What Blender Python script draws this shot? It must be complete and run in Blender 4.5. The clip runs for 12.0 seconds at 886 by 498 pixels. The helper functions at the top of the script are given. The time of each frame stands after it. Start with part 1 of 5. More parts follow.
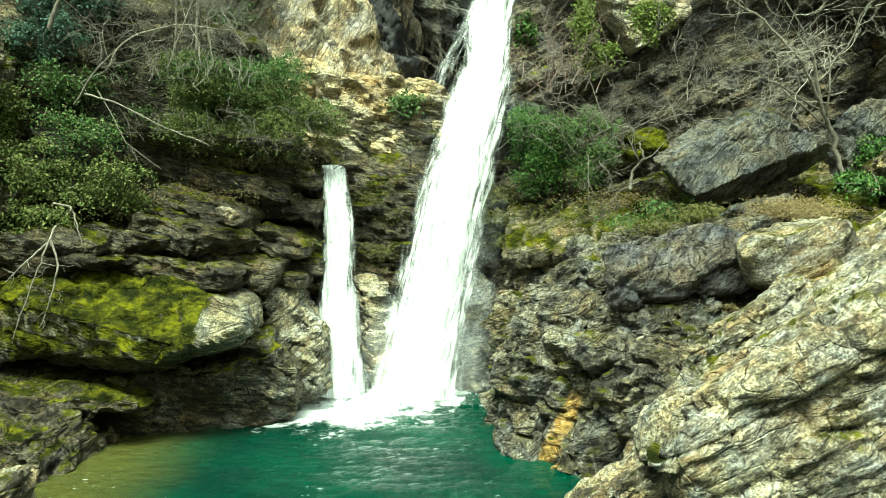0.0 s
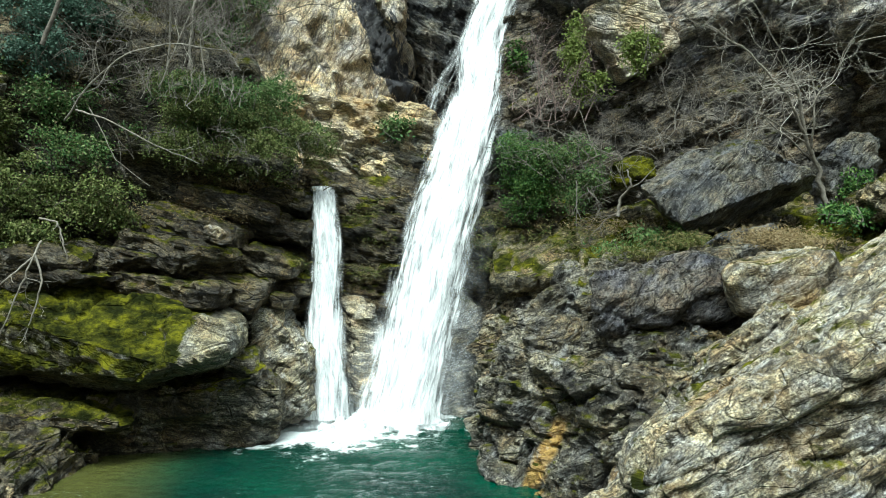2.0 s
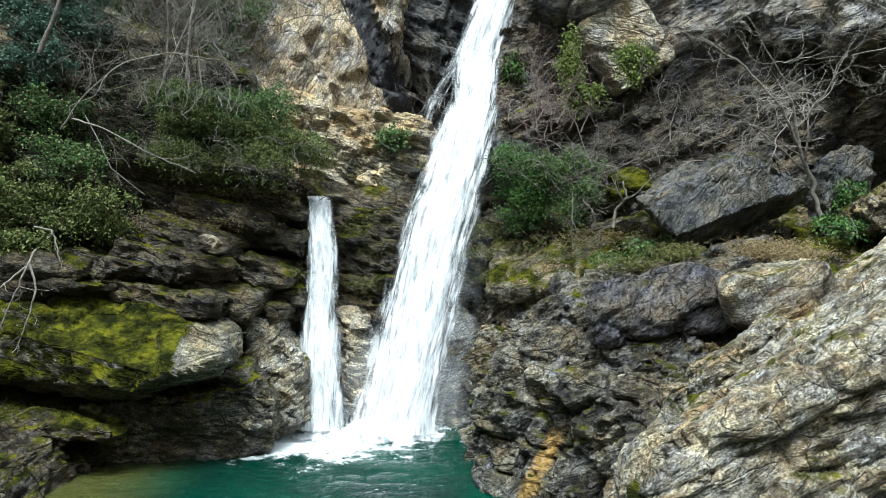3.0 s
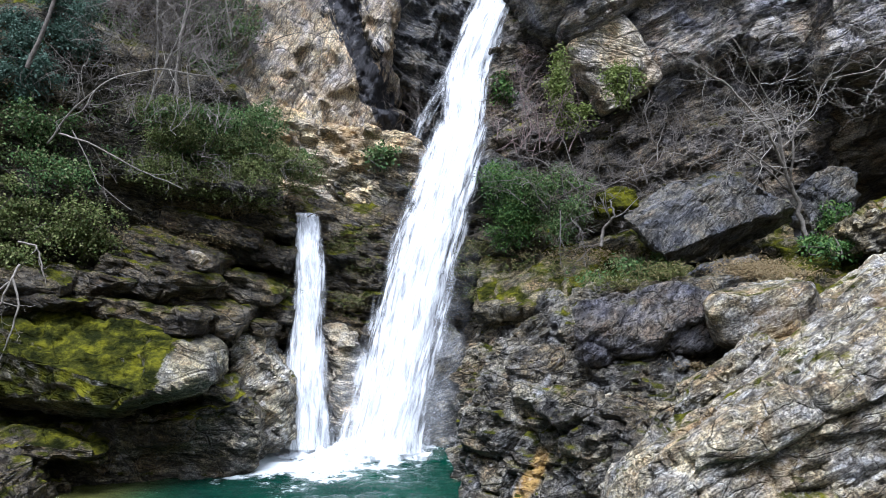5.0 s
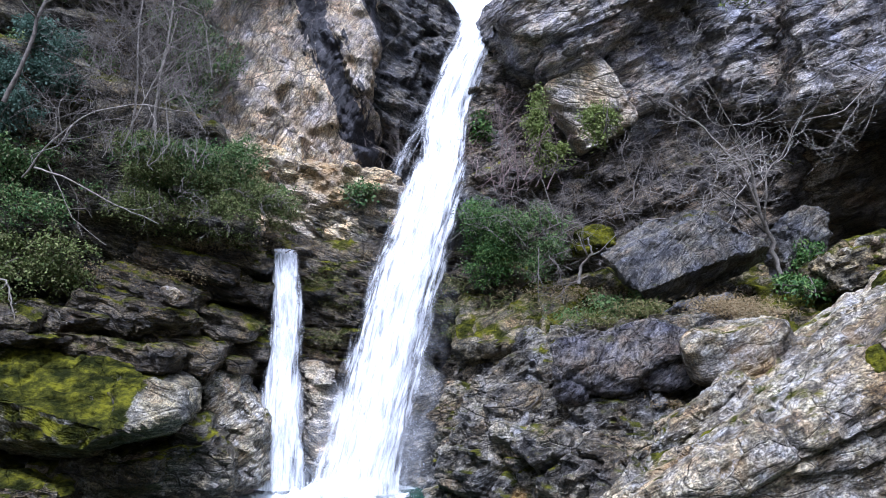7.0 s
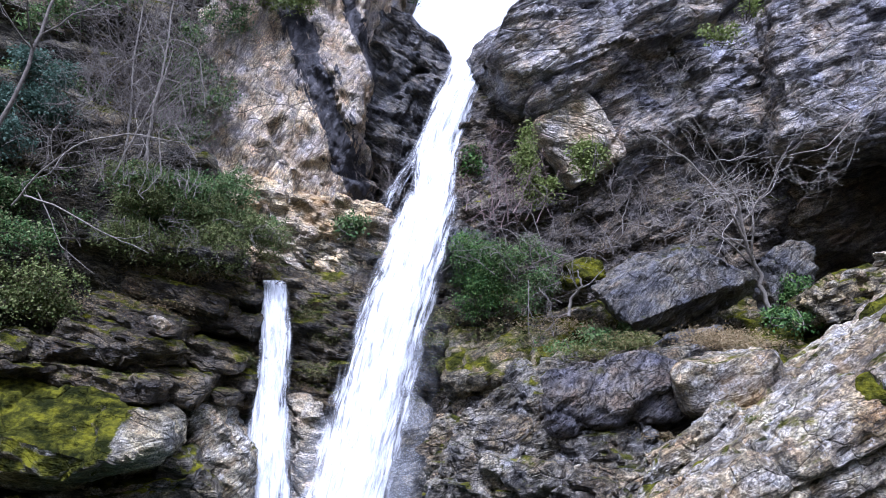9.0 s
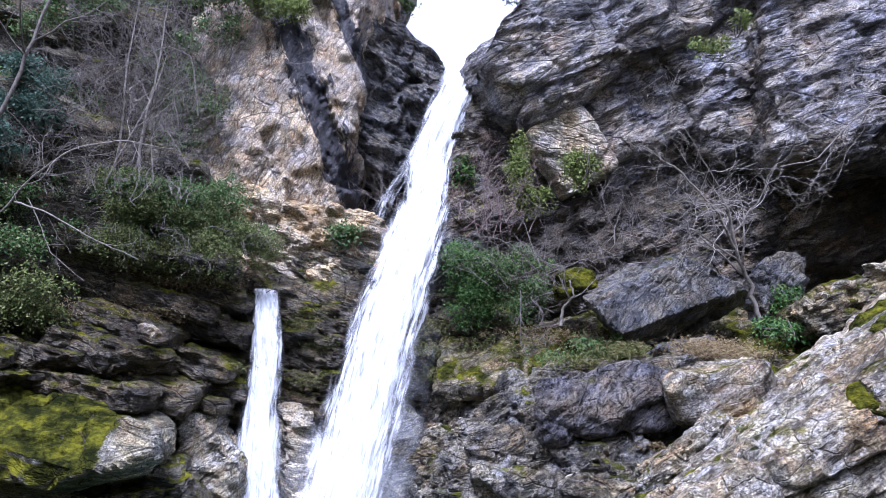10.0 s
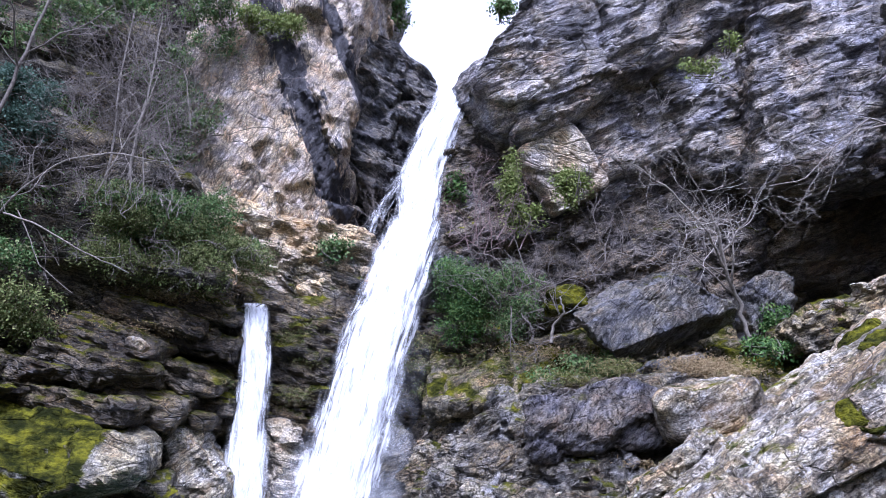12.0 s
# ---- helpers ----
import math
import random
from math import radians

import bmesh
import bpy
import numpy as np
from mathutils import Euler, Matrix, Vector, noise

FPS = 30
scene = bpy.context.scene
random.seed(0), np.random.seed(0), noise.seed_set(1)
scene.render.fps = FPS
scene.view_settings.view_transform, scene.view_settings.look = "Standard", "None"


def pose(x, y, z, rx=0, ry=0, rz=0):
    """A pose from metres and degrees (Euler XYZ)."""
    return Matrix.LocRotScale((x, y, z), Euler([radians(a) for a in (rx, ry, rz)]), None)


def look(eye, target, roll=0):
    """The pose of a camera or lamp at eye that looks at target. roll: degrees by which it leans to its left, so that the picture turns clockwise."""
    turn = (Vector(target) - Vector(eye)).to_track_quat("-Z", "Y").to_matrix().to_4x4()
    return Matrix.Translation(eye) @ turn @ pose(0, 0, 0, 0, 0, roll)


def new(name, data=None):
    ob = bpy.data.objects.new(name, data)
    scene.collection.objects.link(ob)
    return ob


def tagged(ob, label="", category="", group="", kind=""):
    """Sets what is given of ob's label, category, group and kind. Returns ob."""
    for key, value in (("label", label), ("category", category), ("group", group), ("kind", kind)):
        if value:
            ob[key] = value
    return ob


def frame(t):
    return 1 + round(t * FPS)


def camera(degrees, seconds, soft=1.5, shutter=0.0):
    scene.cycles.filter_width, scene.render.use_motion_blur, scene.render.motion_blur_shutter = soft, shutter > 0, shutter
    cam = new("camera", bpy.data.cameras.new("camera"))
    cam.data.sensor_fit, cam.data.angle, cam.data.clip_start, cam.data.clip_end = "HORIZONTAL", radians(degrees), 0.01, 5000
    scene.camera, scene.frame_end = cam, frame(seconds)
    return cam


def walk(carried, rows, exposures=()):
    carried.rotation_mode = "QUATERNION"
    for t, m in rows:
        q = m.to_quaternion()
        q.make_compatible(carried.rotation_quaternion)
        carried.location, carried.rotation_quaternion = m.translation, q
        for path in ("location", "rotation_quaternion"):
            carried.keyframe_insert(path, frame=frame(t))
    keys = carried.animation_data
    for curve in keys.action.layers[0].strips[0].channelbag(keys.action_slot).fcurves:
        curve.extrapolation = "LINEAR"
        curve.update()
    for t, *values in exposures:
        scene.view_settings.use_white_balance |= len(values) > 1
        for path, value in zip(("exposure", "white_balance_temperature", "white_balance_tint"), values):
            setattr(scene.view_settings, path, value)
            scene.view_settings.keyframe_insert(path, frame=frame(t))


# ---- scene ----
cam = camera(63.9, 12.0, soft=0.6)
PATH = [
    (0, 0, 0, 4.05, 87, 0, -0),
    (0.5, 0.007, 0.003, 4.063, 87.01, -0.56, -0.16),
    (1, 0.006, -0.009, 4.038, 87.68, -0.8, -0.32),
    (1.5, 0.013, -0.017, 4.021, 88.51, -0.9, -0.63),
    (2, 0.021, -0.014, 4.011, 89.03, -1.13, -0.85),
    (2.5, 0.016, -0.016, 4.008, 89.33, -1.03, -1.06),
    (3, 0.008, -0.017, 3.997, 89.93, -1.39, -1.24),
    (5, 0.036, -0.006, 4.004, 91.35, -1.72, -2.09),
    (5.5, 0.079, 0.007, 3.991, 92.24, -1.67, -2.11),
    (6, 0.09, 0.005, 3.99, 92.96, -1.87, -2.47),
    (6.5, 0.107, 0.005, 3.989, 93.76, -1.95, -2.98),
    (7, 0.12, 0.009, 3.992, 94.42, -1.91, -3.53),
    (9, 0.084, 0.003, 3.839, 97.59, -2.18, -4.5),
    (9.5, 0.082, 0.011, 3.824, 97.97, -2.33, -4.78),
    (10, 0.078, 0.016, 3.794, 98.53, -2.41, -5.19),
    (10.5, 0.076, 0.021, 3.771, 99.06, -2.42, -5.49),
    (11, 0.061, 0.009, 3.767, 99.35, -2.82, -6.04),
    (11.5, 0.06, 0.014, 3.753, 99.71, -2.98, -6.21),
    (12, 0.066, 0.014, 3.749, 100.01, -2.82, -6.04),
]
walk(cam, [(t, pose(x, y, z, rx, ry, rz)) for t, x, y, z, rx, ry, rz in PATH],
     exposures=[(0.0, 1.26, 6800, -31), (1.0, 0.98, 6300, -21), (2.5, 0.66, 5720, -5), (5.0, 0.66, 5350, 14), (6.0, 0.68, 5150, 18), (9.0, 0.84, 5030, 25), (12.0, 0.95, 5000, 29)])

# ---- daylight: a bright overcast sky over the gorge ----
SUN_UP, SUN_ROUND = radians(66), radians(200)
world = bpy.data.worlds.new("overcast_sky")
scene.world = world
world.use_nodes = True
wt = world.node_tree
wt.nodes.clear()
w_out = wt.nodes.new("ShaderNodeOutputWorld")
w_bg = wt.nodes.new("ShaderNodeBackground")
w_sky = wt.nodes.new("ShaderNodeTexSky")
w_sky.sky_type = 'NISHITA'
w_sky.sun_disc = False
w_sky.sun_elevation, w_sky.sun_rotation = SUN_UP, SUN_ROUND
w_sky.air_density, w_sky.dust_density, w_sky.ozone_density = 1.0, 6.0, 1.0
w_hs = wt.nodes.new("ShaderNodeHueSaturation")
w_hs.inputs["Saturation"].default_value = 0.25
w_bg.inputs["Strength"].default_value = 0.1
wt.links.new(w_sky.outputs["Color"], w_hs.inputs["Color"])
w_mix = wt.nodes.new("ShaderNodeMix")
w_mix.data_type = 'RGBA'
w_mix.inputs[0].default_value = 0.6
w_mix.inputs[7].default_value = (9.5, 9.6, 10.0, 1)
wt.links.new(w_hs.outputs["Color"], w_mix.inputs[6])
wt.links.new(w_mix.outputs[2], w_bg.inputs["Color"])
wt.links.new(w_bg.outputs["Background"], w_out.inputs["Surface"])

sun_data = bpy.data.lights.new("sun", 'SUN')
sun_data.energy, sun_data.angle, sun_data.color = 4.4, radians(22), (1.0, 0.97, 0.92)
sun = new("sun", sun_data)
sun_from = Vector((math.sin(SUN_ROUND) * math.cos(SUN_UP), math.cos(SUN_ROUND) * math.cos(SUN_UP), math.sin(SUN_UP)))
sun.matrix_world = look(sun_from * 60, (0, 0, 0))


# ---- noise ----
def hashed(ix, iy, iz, seed):
    h = (ix * 374761393 + iy * 668265263 + iz * 2147483647 + seed * 144269504) & 0xFFFFFFFF
    h = ((h ^ (h >> 13)) * 1274126177) & 0xFFFFFFFF
    h = ((h ^ (h >> 16)) * 2246822519) & 0xFFFFFFFF
    return ((h ^ (h >> 15)) & 0xFFFFFF) / 8388607.5 - 1.0


def vnoise(p, seed=0):
    """Smooth value noise in -1..1 at the rows of p."""
    i = np.floor(p).astype(np.int64)
    f = p - i
    u = f * f * f * (f * (f * 6 - 15) + 10)
    x, y, z = i[:, 0], i[:, 1], i[:, 2]
    out = 0
    for dx in (0, 1):
        wx = u[:, 0] if dx else 1 - u[:, 0]
        for dy in (0, 1):
            wy = u[:, 1] if dy else 1 - u[:, 1]
            for dz in (0, 1):
                wz = u[:, 2] if dz else 1 - u[:, 2]
                out = out + wx * wy * wz * hashed(x + dx, y + dy, z + dz, seed)
    return out


def fbm(p, octaves=4, seed=0, gain=0.5):
    out, a, norm = 0, 1.0, 0.0
    for o in range(octaves):
        out = out + a * vnoise(p * 2.03 ** o + 17.3 * o, seed + o)
        norm += a
        a *= gain
    return out / norm


# ---- materials ----
def nodes(name):
    m = bpy.data.materials.new(name)
    m.use_nodes = True
    t = m.node_tree
    return m, t, t.nodes["Principled BSDF"]


def put(t, kind, ins=(), operation="", feature="", interpolation_type="", data_type="", blend_type=""):
    n = t.nodes.new("ShaderNode" + kind)
    if operation:
        n.operation = operation
    if feature:
        n.feature = feature
    if interpolation_type:
        n.interpolation_type = interpolation_type
    if data_type:
        n.data_type = data_type
    if blend_type:
        n.blend_type = blend_type
    for k, v in dict(ins).items():
        if isinstance(v, bpy.types.NodeSocket):
            t.links.new(v, n.inputs[k])
        else:
            n.inputs[k].default_value = v
    return n


def ramp(t, fac, stops):
    n = put(t, "ValToRGB", {0: fac})
    e = n.color_ramp.elements
    while len(e) < len(stops):
        e.new(0.5)
    for el, (p, c) in zip(e, stops):
        el.position = p
        el.color = (*c, 1) if len(c) == 3 else c
    return n.outputs[0]


def mask(t, fac, lo, hi):
    return put(t, "MapRange", {0: fac, 1: lo, 2: hi}, interpolation_type='SMOOTHSTEP').outputs[0]


def calc(t, op, a, b=0.5):
    return put(t, "Math", {0: a, 1: b}, operation=op).outputs[0]


def blend(t, fac, a, b, how='MIX'):
    n = put(t, "Mix", data_type='RGBA', blend_type=how)
    for key, v in ((0, fac), (6, a), (7, b)):
        if isinstance(v, bpy.types.NodeSocket):
            t.links.new(v, n.inputs[key])
        else:
            n.inputs[key].default_value = (*v, 1) if isinstance(v, tuple) and len(v) == 3 else v
    return n.outputs[2]


MOSS_DARK, MOSS_LIGHT = (0.014, 0.017, 0.004), (0.15, 0.145, 0.01)


def rock_material(name, dark, mid, pale, dip=(0, 0, 0), moss=0.0, lichen=0.0, stain=0.0, rust=0.0, gloss=0.6, scale=1.0, dirt=0.6, clings=0.28, blot=0.0, vein=0.0, lines=1.0, bare=0.0, patch=0.0):
    """Foliated rock: facets, bands and thin lines along the bedding, grain, joints, moss on what faces up, lichen spots, dark water stains."""
    m, t, b = nodes(name)
    geo = put(t, "NewGeometry")
    pos = geo.outputs["Position"]
    warp = put(t, "TexNoise", {"Vector": pos, "Scale": 0.9 * scale, "Detail": 3.0})
    off = put(t, "VectorMath", {0: warp.outputs["Color"], 1: (0.5, 0.5, 0.5)}, operation='SUBTRACT')
    off = put(t, "VectorMath", {0: off.outputs[0], 3: 0.22}, operation='SCALE')
    moved = put(t, "VectorMath", {0: pos, 1: off.outputs[0]}, operation='ADD').outputs[0]
    flat = put(t, "Mapping", {"Vector": moved, "Rotation": tuple(radians(a) for a in dip)}).outputs[0]
    lay = put(t, "Mapping", {"Vector": flat, "Scale": (1, 1, 2.6)}).outputs[0]
    leafy = put(t, "Mapping", {"Vector": flat, "Scale": (1, 1, 9)}).outputs[0]
    n_big = put(t, "TexNoise", {"Vector": pos, "Scale": 0.55 * scale, "Detail": 4.0, "Roughness": 0.6}).outputs[0]
    n_lay = put(t, "TexNoise", {"Vector": lay, "Scale": 1.5 * scale, "Detail": 9.0, "Roughness": 0.68}).outputs[0]
    n_fine = put(t, "TexNoise", {"Vector": lay, "Scale": 7.0 * scale, "Detail": 6.0, "Roughness": 0.72}).outputs[0]
    n_line = put(t, "TexNoise", {"Vector": leafy, "Scale": 2.2 * scale, "Detail": 7.0, "Roughness": 0.66}).outputs[0]
    n_grain = put(t, "TexNoise", {"Vector": pos, "Scale": 30.0, "Detail": 3.0, "Roughness": 0.7}).outputs[0]
    crack = put(t, "TexVoronoi", {"Vector": lay, "Scale": 1.2 * scale}, feature='DISTANCE_TO_EDGE').outputs["Distance"]
    crack2 = put(t, "TexVoronoi", {"Vector": lay, "Scale": 3.6 * scale}, feature='DISTANCE_TO_EDGE').outputs["Distance"]
    wide = put(t, "MapRange", {0: n_big, 1: 0.4, 2: 0.62, 3: 0.006, 4: 0.05}).outputs[0]
    c1 = mask(t, crack, 0.0, calc(t, 'ADD', wide, 0.004))
    c2 = mask(t, crack2, 0.0, calc(t, 'ADD', wide, 0.002))
    facets, keys = [], []
    for size in (1.7 * scale, 4.6 * scale, 12.0 * scale):
        cell = put(t, "TexVoronoi", {"Vector": lay, "Scale": size, "Randomness": 1.0}, feature='F1')
        away = put(t, "VectorMath", {0: lay, 1: cell.outputs["Position"]}, operation='SUBTRACT').outputs[0]
        lean = put(t, "VectorMath", {0: cell.outputs["Color"], 1: (0.5, 0.5, 0.5)}, operation='SUBTRACT').outputs[0]
        facets.append(put(t, "VectorMath", {0: away, 1: lean}, operation='DOT_PRODUCT').outputs["Value"])
        keys.append(put(t, "SeparateColor", {0: cell.outputs["Color"]}).outputs[1])
    v = calc(t, 'ADD', calc(t, 'MULTIPLY', n_lay, 0.36), calc(t, 'MULTIPLY', n_fine, 0.32))
    v = calc(t, 'ADD', v, calc(t, 'MULTIPLY', n_line, 0.32))
    # random tone per facet, painting how broken faces catch the light differently
    v = calc(t, 'ADD', v, calc(t, 'MULTIPLY', calc(t, 'SUBTRACT', calc(t, 'ADD', calc(t, 'ADD', keys[0], keys[1]), keys[2]), 1.5), 0.055))
    v = calc(t, 'ADD', calc(t, 'MULTIPLY', v, 0.78), calc(t, 'MULTIPLY', n_big, 0.22))
    col = ramp(t, v, [(0.41, dark), (0.485, mid), (0.555, pale), (0.66, tuple(min(0.85, c * 1.4) for c in pale))])
    tone = ramp(t, n_big, [(0.3, (0.72, 0.7, 0.66)), (0.5, (1, 0.98, 0.94)), (0.72, (1.1, 1.04, 0.92))])
    col = blend(t, 1.0, col, tone, 'MULTIPLY')
    if patch:
        n_p = put(t, "TexNoise", {"Vector": lay, "Scale": 0.55, "Detail": 4.0, "Roughness": 0.6}).outputs[0]
        col = blend(t, patch, col, ramp(t, n_p, [(0.36, (0.7, 0.58, 0.43)), (0.47, (0.97, 0.93, 0.86)), (0.52, (1, 1, 1)), (0.62, (1.45, 1.45, 1.45))]), 'MULTIPLY')
    n_hue = put(t, "TexNoise", {"Vector": moved, "Scale": 1.9 * scale, "Detail": 5.0, "Roughness": 0.6}).outputs[0]
    hue = ramp(t, n_hue, [(0.34, (0.84, 0.92, 1.12)), (0.45, (1, 1, 1)), (0.54, (1.05, 1.0, 0.78)), (0.66, (1.22, 0.97, 0.65))])
    col = blend(t, 0.8, col, hue, 'MULTIPLY')
    grit = ramp(t, n_grain, [(0.4, (0.38, 0.38, 0.39)), (0.5, (1, 1, 1)), (0.61, (1.55, 1.55, 1.5))])
    col = blend(t, 0.9, col, grit, 'MULTIPLY')
    thin = calc(t, 'MULTIPLY', mask(t, n_line, 0.44, 0.36), 0.55 * lines)
    col = blend(t, thin, col, tuple(c * 0.45 for c in dark))
    n_fleck = put(t, "TexNoise", {"Vector": lay, "Scale": 9.0, "Detail": 7.0, "Roughness": 0.8}).outputs[0]
    col = blend(t, calc(t, 'MULTIPLY', mask(t, n_fleck, 0.45, 0.37), 0.8), col, tuple(c * 0.4 for c in dark))
    col = blend(t, calc(t, 'MULTIPLY', mask(t, n_fleck, 0.585, 0.65), 0.6), col, tuple(min(0.8, c * 1.6) for c in pale))
    joints = calc(t, 'MULTIPLY', calc(t, 'SUBTRACT', 1.0, calc(t, 'MULTIPLY', c1, c2)), dirt)
    col = blend(t, joints, col, tuple(c * 0.2 for c in dark))
    if blot:
        n_b = put(t, "TexNoise", {"Vector": lay, "Scale": 0.62, "Detail": 7.0, "Roughness": 0.7}).outputs[0]
        col = blend(t, calc(t, 'MULTIPLY', mask(t, n_b, 0.5, 0.6), blot), col, tuple(c * 0.55 for c in dark))
    if rust:
        n_r = put(t, "TexNoise", {"Vector": moved, "Scale": 0.8, "Detail": 6.0, "Roughness": 0.6}).outputs[0]
        col = blend(t, calc(t, 'MULTIPLY', mask(t, n_r, 0.52, 0.68), rust), col, (0.42, 0.25, 0.08))
    if vein:
        at = put(t, "SeparateXYZ", {0: moved})
        off_line = calc(t, 'ABSOLUTE', calc(t, 'SUBTRACT', calc(t, 'SUBTRACT', at.outputs[0], calc(t, 'MULTIPLY', at.outputs[2], 0.42)), 1.66))
        v_m = calc(t, 'MULTIPLY', mask(t, off_line, 0.15, 0.07), mask(t, at.outputs[2], 1.25, 0.95))
        v_m = calc(t, 'MULTIPLY', v_m, mask(t, at.outputs[1], 12.3, 12.0))
        col = blend(t, calc(t, 'MULTIPLY', v_m, vein), col, ramp(t, n_fine, [(0.35, (0.2, 0.1, 0.025)), (0.55, (0.52, 0.33, 0.1))]))
    if stain:
        at = put(t, "SeparateXYZ", {0: moved})
        lane = calc(t, 'ADD', at.outputs[0], calc(t, 'MULTIPLY', at.outputs[2], 0.464))
        one = calc(t, 'SUBTRACT', 1.0, calc(t, 'DIVIDE', calc(t, 'ABSOLUTE', calc(t, 'SUBTRACT', lane, 2.8)), 1.0))
        two = calc(t, 'SUBTRACT', 1.0, calc(t, 'DIVIDE', calc(t, 'ABSOLUTE', calc(t, 'SUBTRACT', lane, 4.6)), 0.5))
        band = calc(t, 'MAXIMUM', calc(t, 'MAXIMUM', one, two), 0.0)
        fall = put(t, "Mapping", {"Vector": moved, "Rotation": (0, radians(20), 0)}).outputs[0]
        fall = put(t, "Mapping", {"Vector": fall, "Scale": (3.0, 3.0, 0.6)}).outputs[0]
        n_s = put(t, "TexNoise", {"Vector": fall, "Scale": 1.15, "Detail": 9.0, "Roughness": 0.7}).outputs[0]
        n_s = calc(t, 'ADD', n_s, calc(t, 'MULTIPLY', calc(t, 'SUBTRACT', band, 0.52), 0.44))
        col = blend(t, calc(t, 'MULTIPLY', mask(t, n_s, 0.5, 0.55), stain), col, (0.017, 0.017, 0.024))
    if lichen:
        n_l = put(t, "TexNoise", {"Vector": pos, "Scale": 5.0, "Detail": 8.0, "Roughness": 0.75}).outputs[0]
        col = blend(t, calc(t, 'MULTIPLY', mask(t, n_l, 0.56, 0.64), lichen), col, (0.62, 0.6, 0.56))
    if moss:
        n_m = put(t, "TexNoise", {"Vector": pos, "Scale": 1.1, "Detail": 8.0, "Roughness": 0.7}).outputs[0]
        up = put(t, "SeparateXYZ", {0: geo.outputs["Normal"]}).outputs[2]
        mm = calc(t, 'ADD', n_m, calc(t, 'MULTIPLY', up, clings))
        if bare:
            worn = mask(t, put(t, "SeparateXYZ", {0: moved}).outputs[0], -4.3, -3.9)
            mm = calc(t, 'SUBTRACT', mm, calc(t, 'MULTIPLY', worn, bare))
        n_c = put(t, "TexNoise", {"Vector": pos, "Scale": 3.0, "Detail": 6.0, "Roughness": 0.7}).outputs[0]
        green = ramp(t, n_c, [(0.41, MOSS_DARK), (0.52, (0.055, 0.057, 0.008)), (0.64, MOSS_LIGHT)])
        mfac = mask(t, mm, 0.78 - 0.34 * moss, 0.9 - 0.34 * moss)
        col = blend(t, mfac, col, green)
        t.links.new(put(t, "MapRange", {0: mfac, 3: 0.35, 4: 0.04}).outputs[0], b.inputs["Specular IOR Level"])
    t.links.new(col, b.inputs["Base Color"])
    rough = put(t, "MapRange", {0: n_fine, 1: 0.3, 2: 0.7, 3: gloss - 0.12, 4: gloss + 0.22}).outputs[0]
    if moss:
        rough = calc(t, 'ADD', rough, calc(t, 'MULTIPLY', mfac, 0.35))
    t.links.new(rough, b.inputs["Roughness"])
    h = calc(t, 'ADD', calc(t, 'MULTIPLY', n_lay, 0.13), calc(t, 'MULTIPLY', n_fine, 0.07))
    h = calc(t, 'ADD', h, calc(t, 'ADD', calc(t, 'MULTIPLY', n_line, 0.09 * lines), calc(t, 'MULTIPLY', n_grain, 0.03)))
    for tilt, key, slope, rise in zip(facets, keys, (0.85, 1.0, 1.0), (0.07, 0.035, 0.014)):
        h = calc(t, 'ADD', h, calc(t, 'ADD', calc(t, 'MULTIPLY', tilt, slope), calc(t, 'MULTIPLY', key, rise)))
    h = calc(t, 'ADD', h, calc(t, 'ADD', calc(t, 'MULTIPLY', c1, 0.06), calc(t, 'MULTIPLY', c2, 0.03)))
    bump = put(t, "Bump", {"Height": h, "Strength": 0.9, "Distance": 1.0 / scale})
    t.links.new(bump.outputs[0], b.inputs["Normal"])
    return m


def plain_material(name, a, bcol, rough=0.7, scale=8.0, bump=0.02, stretch=(1, 1, 1)):
    m, t, b = nodes(name)
    pos = put(t, "NewGeometry").outputs["Position"]
    mp = put(t, "Mapping", {"Vector": pos, "Scale": stretch}).outputs[0]
    n = put(t, "TexNoise", {"Vector": mp, "Scale": scale, "Detail": 6.0, "Roughness": 0.65}).outputs[0]
    t.links.new(ramp(t, n, [(0.35, a), (0.65, bcol)]), b.inputs["Base Color"])
    b.inputs["Roughness"].default_value = rough
    t.links.new(put(t, "Bump", {"Height": n, "Strength": 0.7, "Distance": bump}).outputs[0], b.inputs["Normal"])
    return m


def leaf_material(name, cols, rough=0.45):
    m, t, b = nodes(name)
    r = put(t, "NewGeometry").outputs["Random Per Island"]
    n = len(cols)
    col = ramp(t, r, [(i / (n - 1), c) for i, c in enumerate(cols)])
    t.links.new(col, b.inputs["Base Color"])
    b.inputs["Roughness"].default_value = rough + 0.15
    b.inputs["Specular IOR Level"].default_value = 0.16
    tr = put(t, "BsdfTranslucent", {0: col})
    mix = put(t, "MixShader", {0: 0.25, 1: b.outputs[0], 2: tr.outputs[0]})
    t.links.new(mix.outputs[0], t.nodes["Material Output"].inputs[0])
    return m


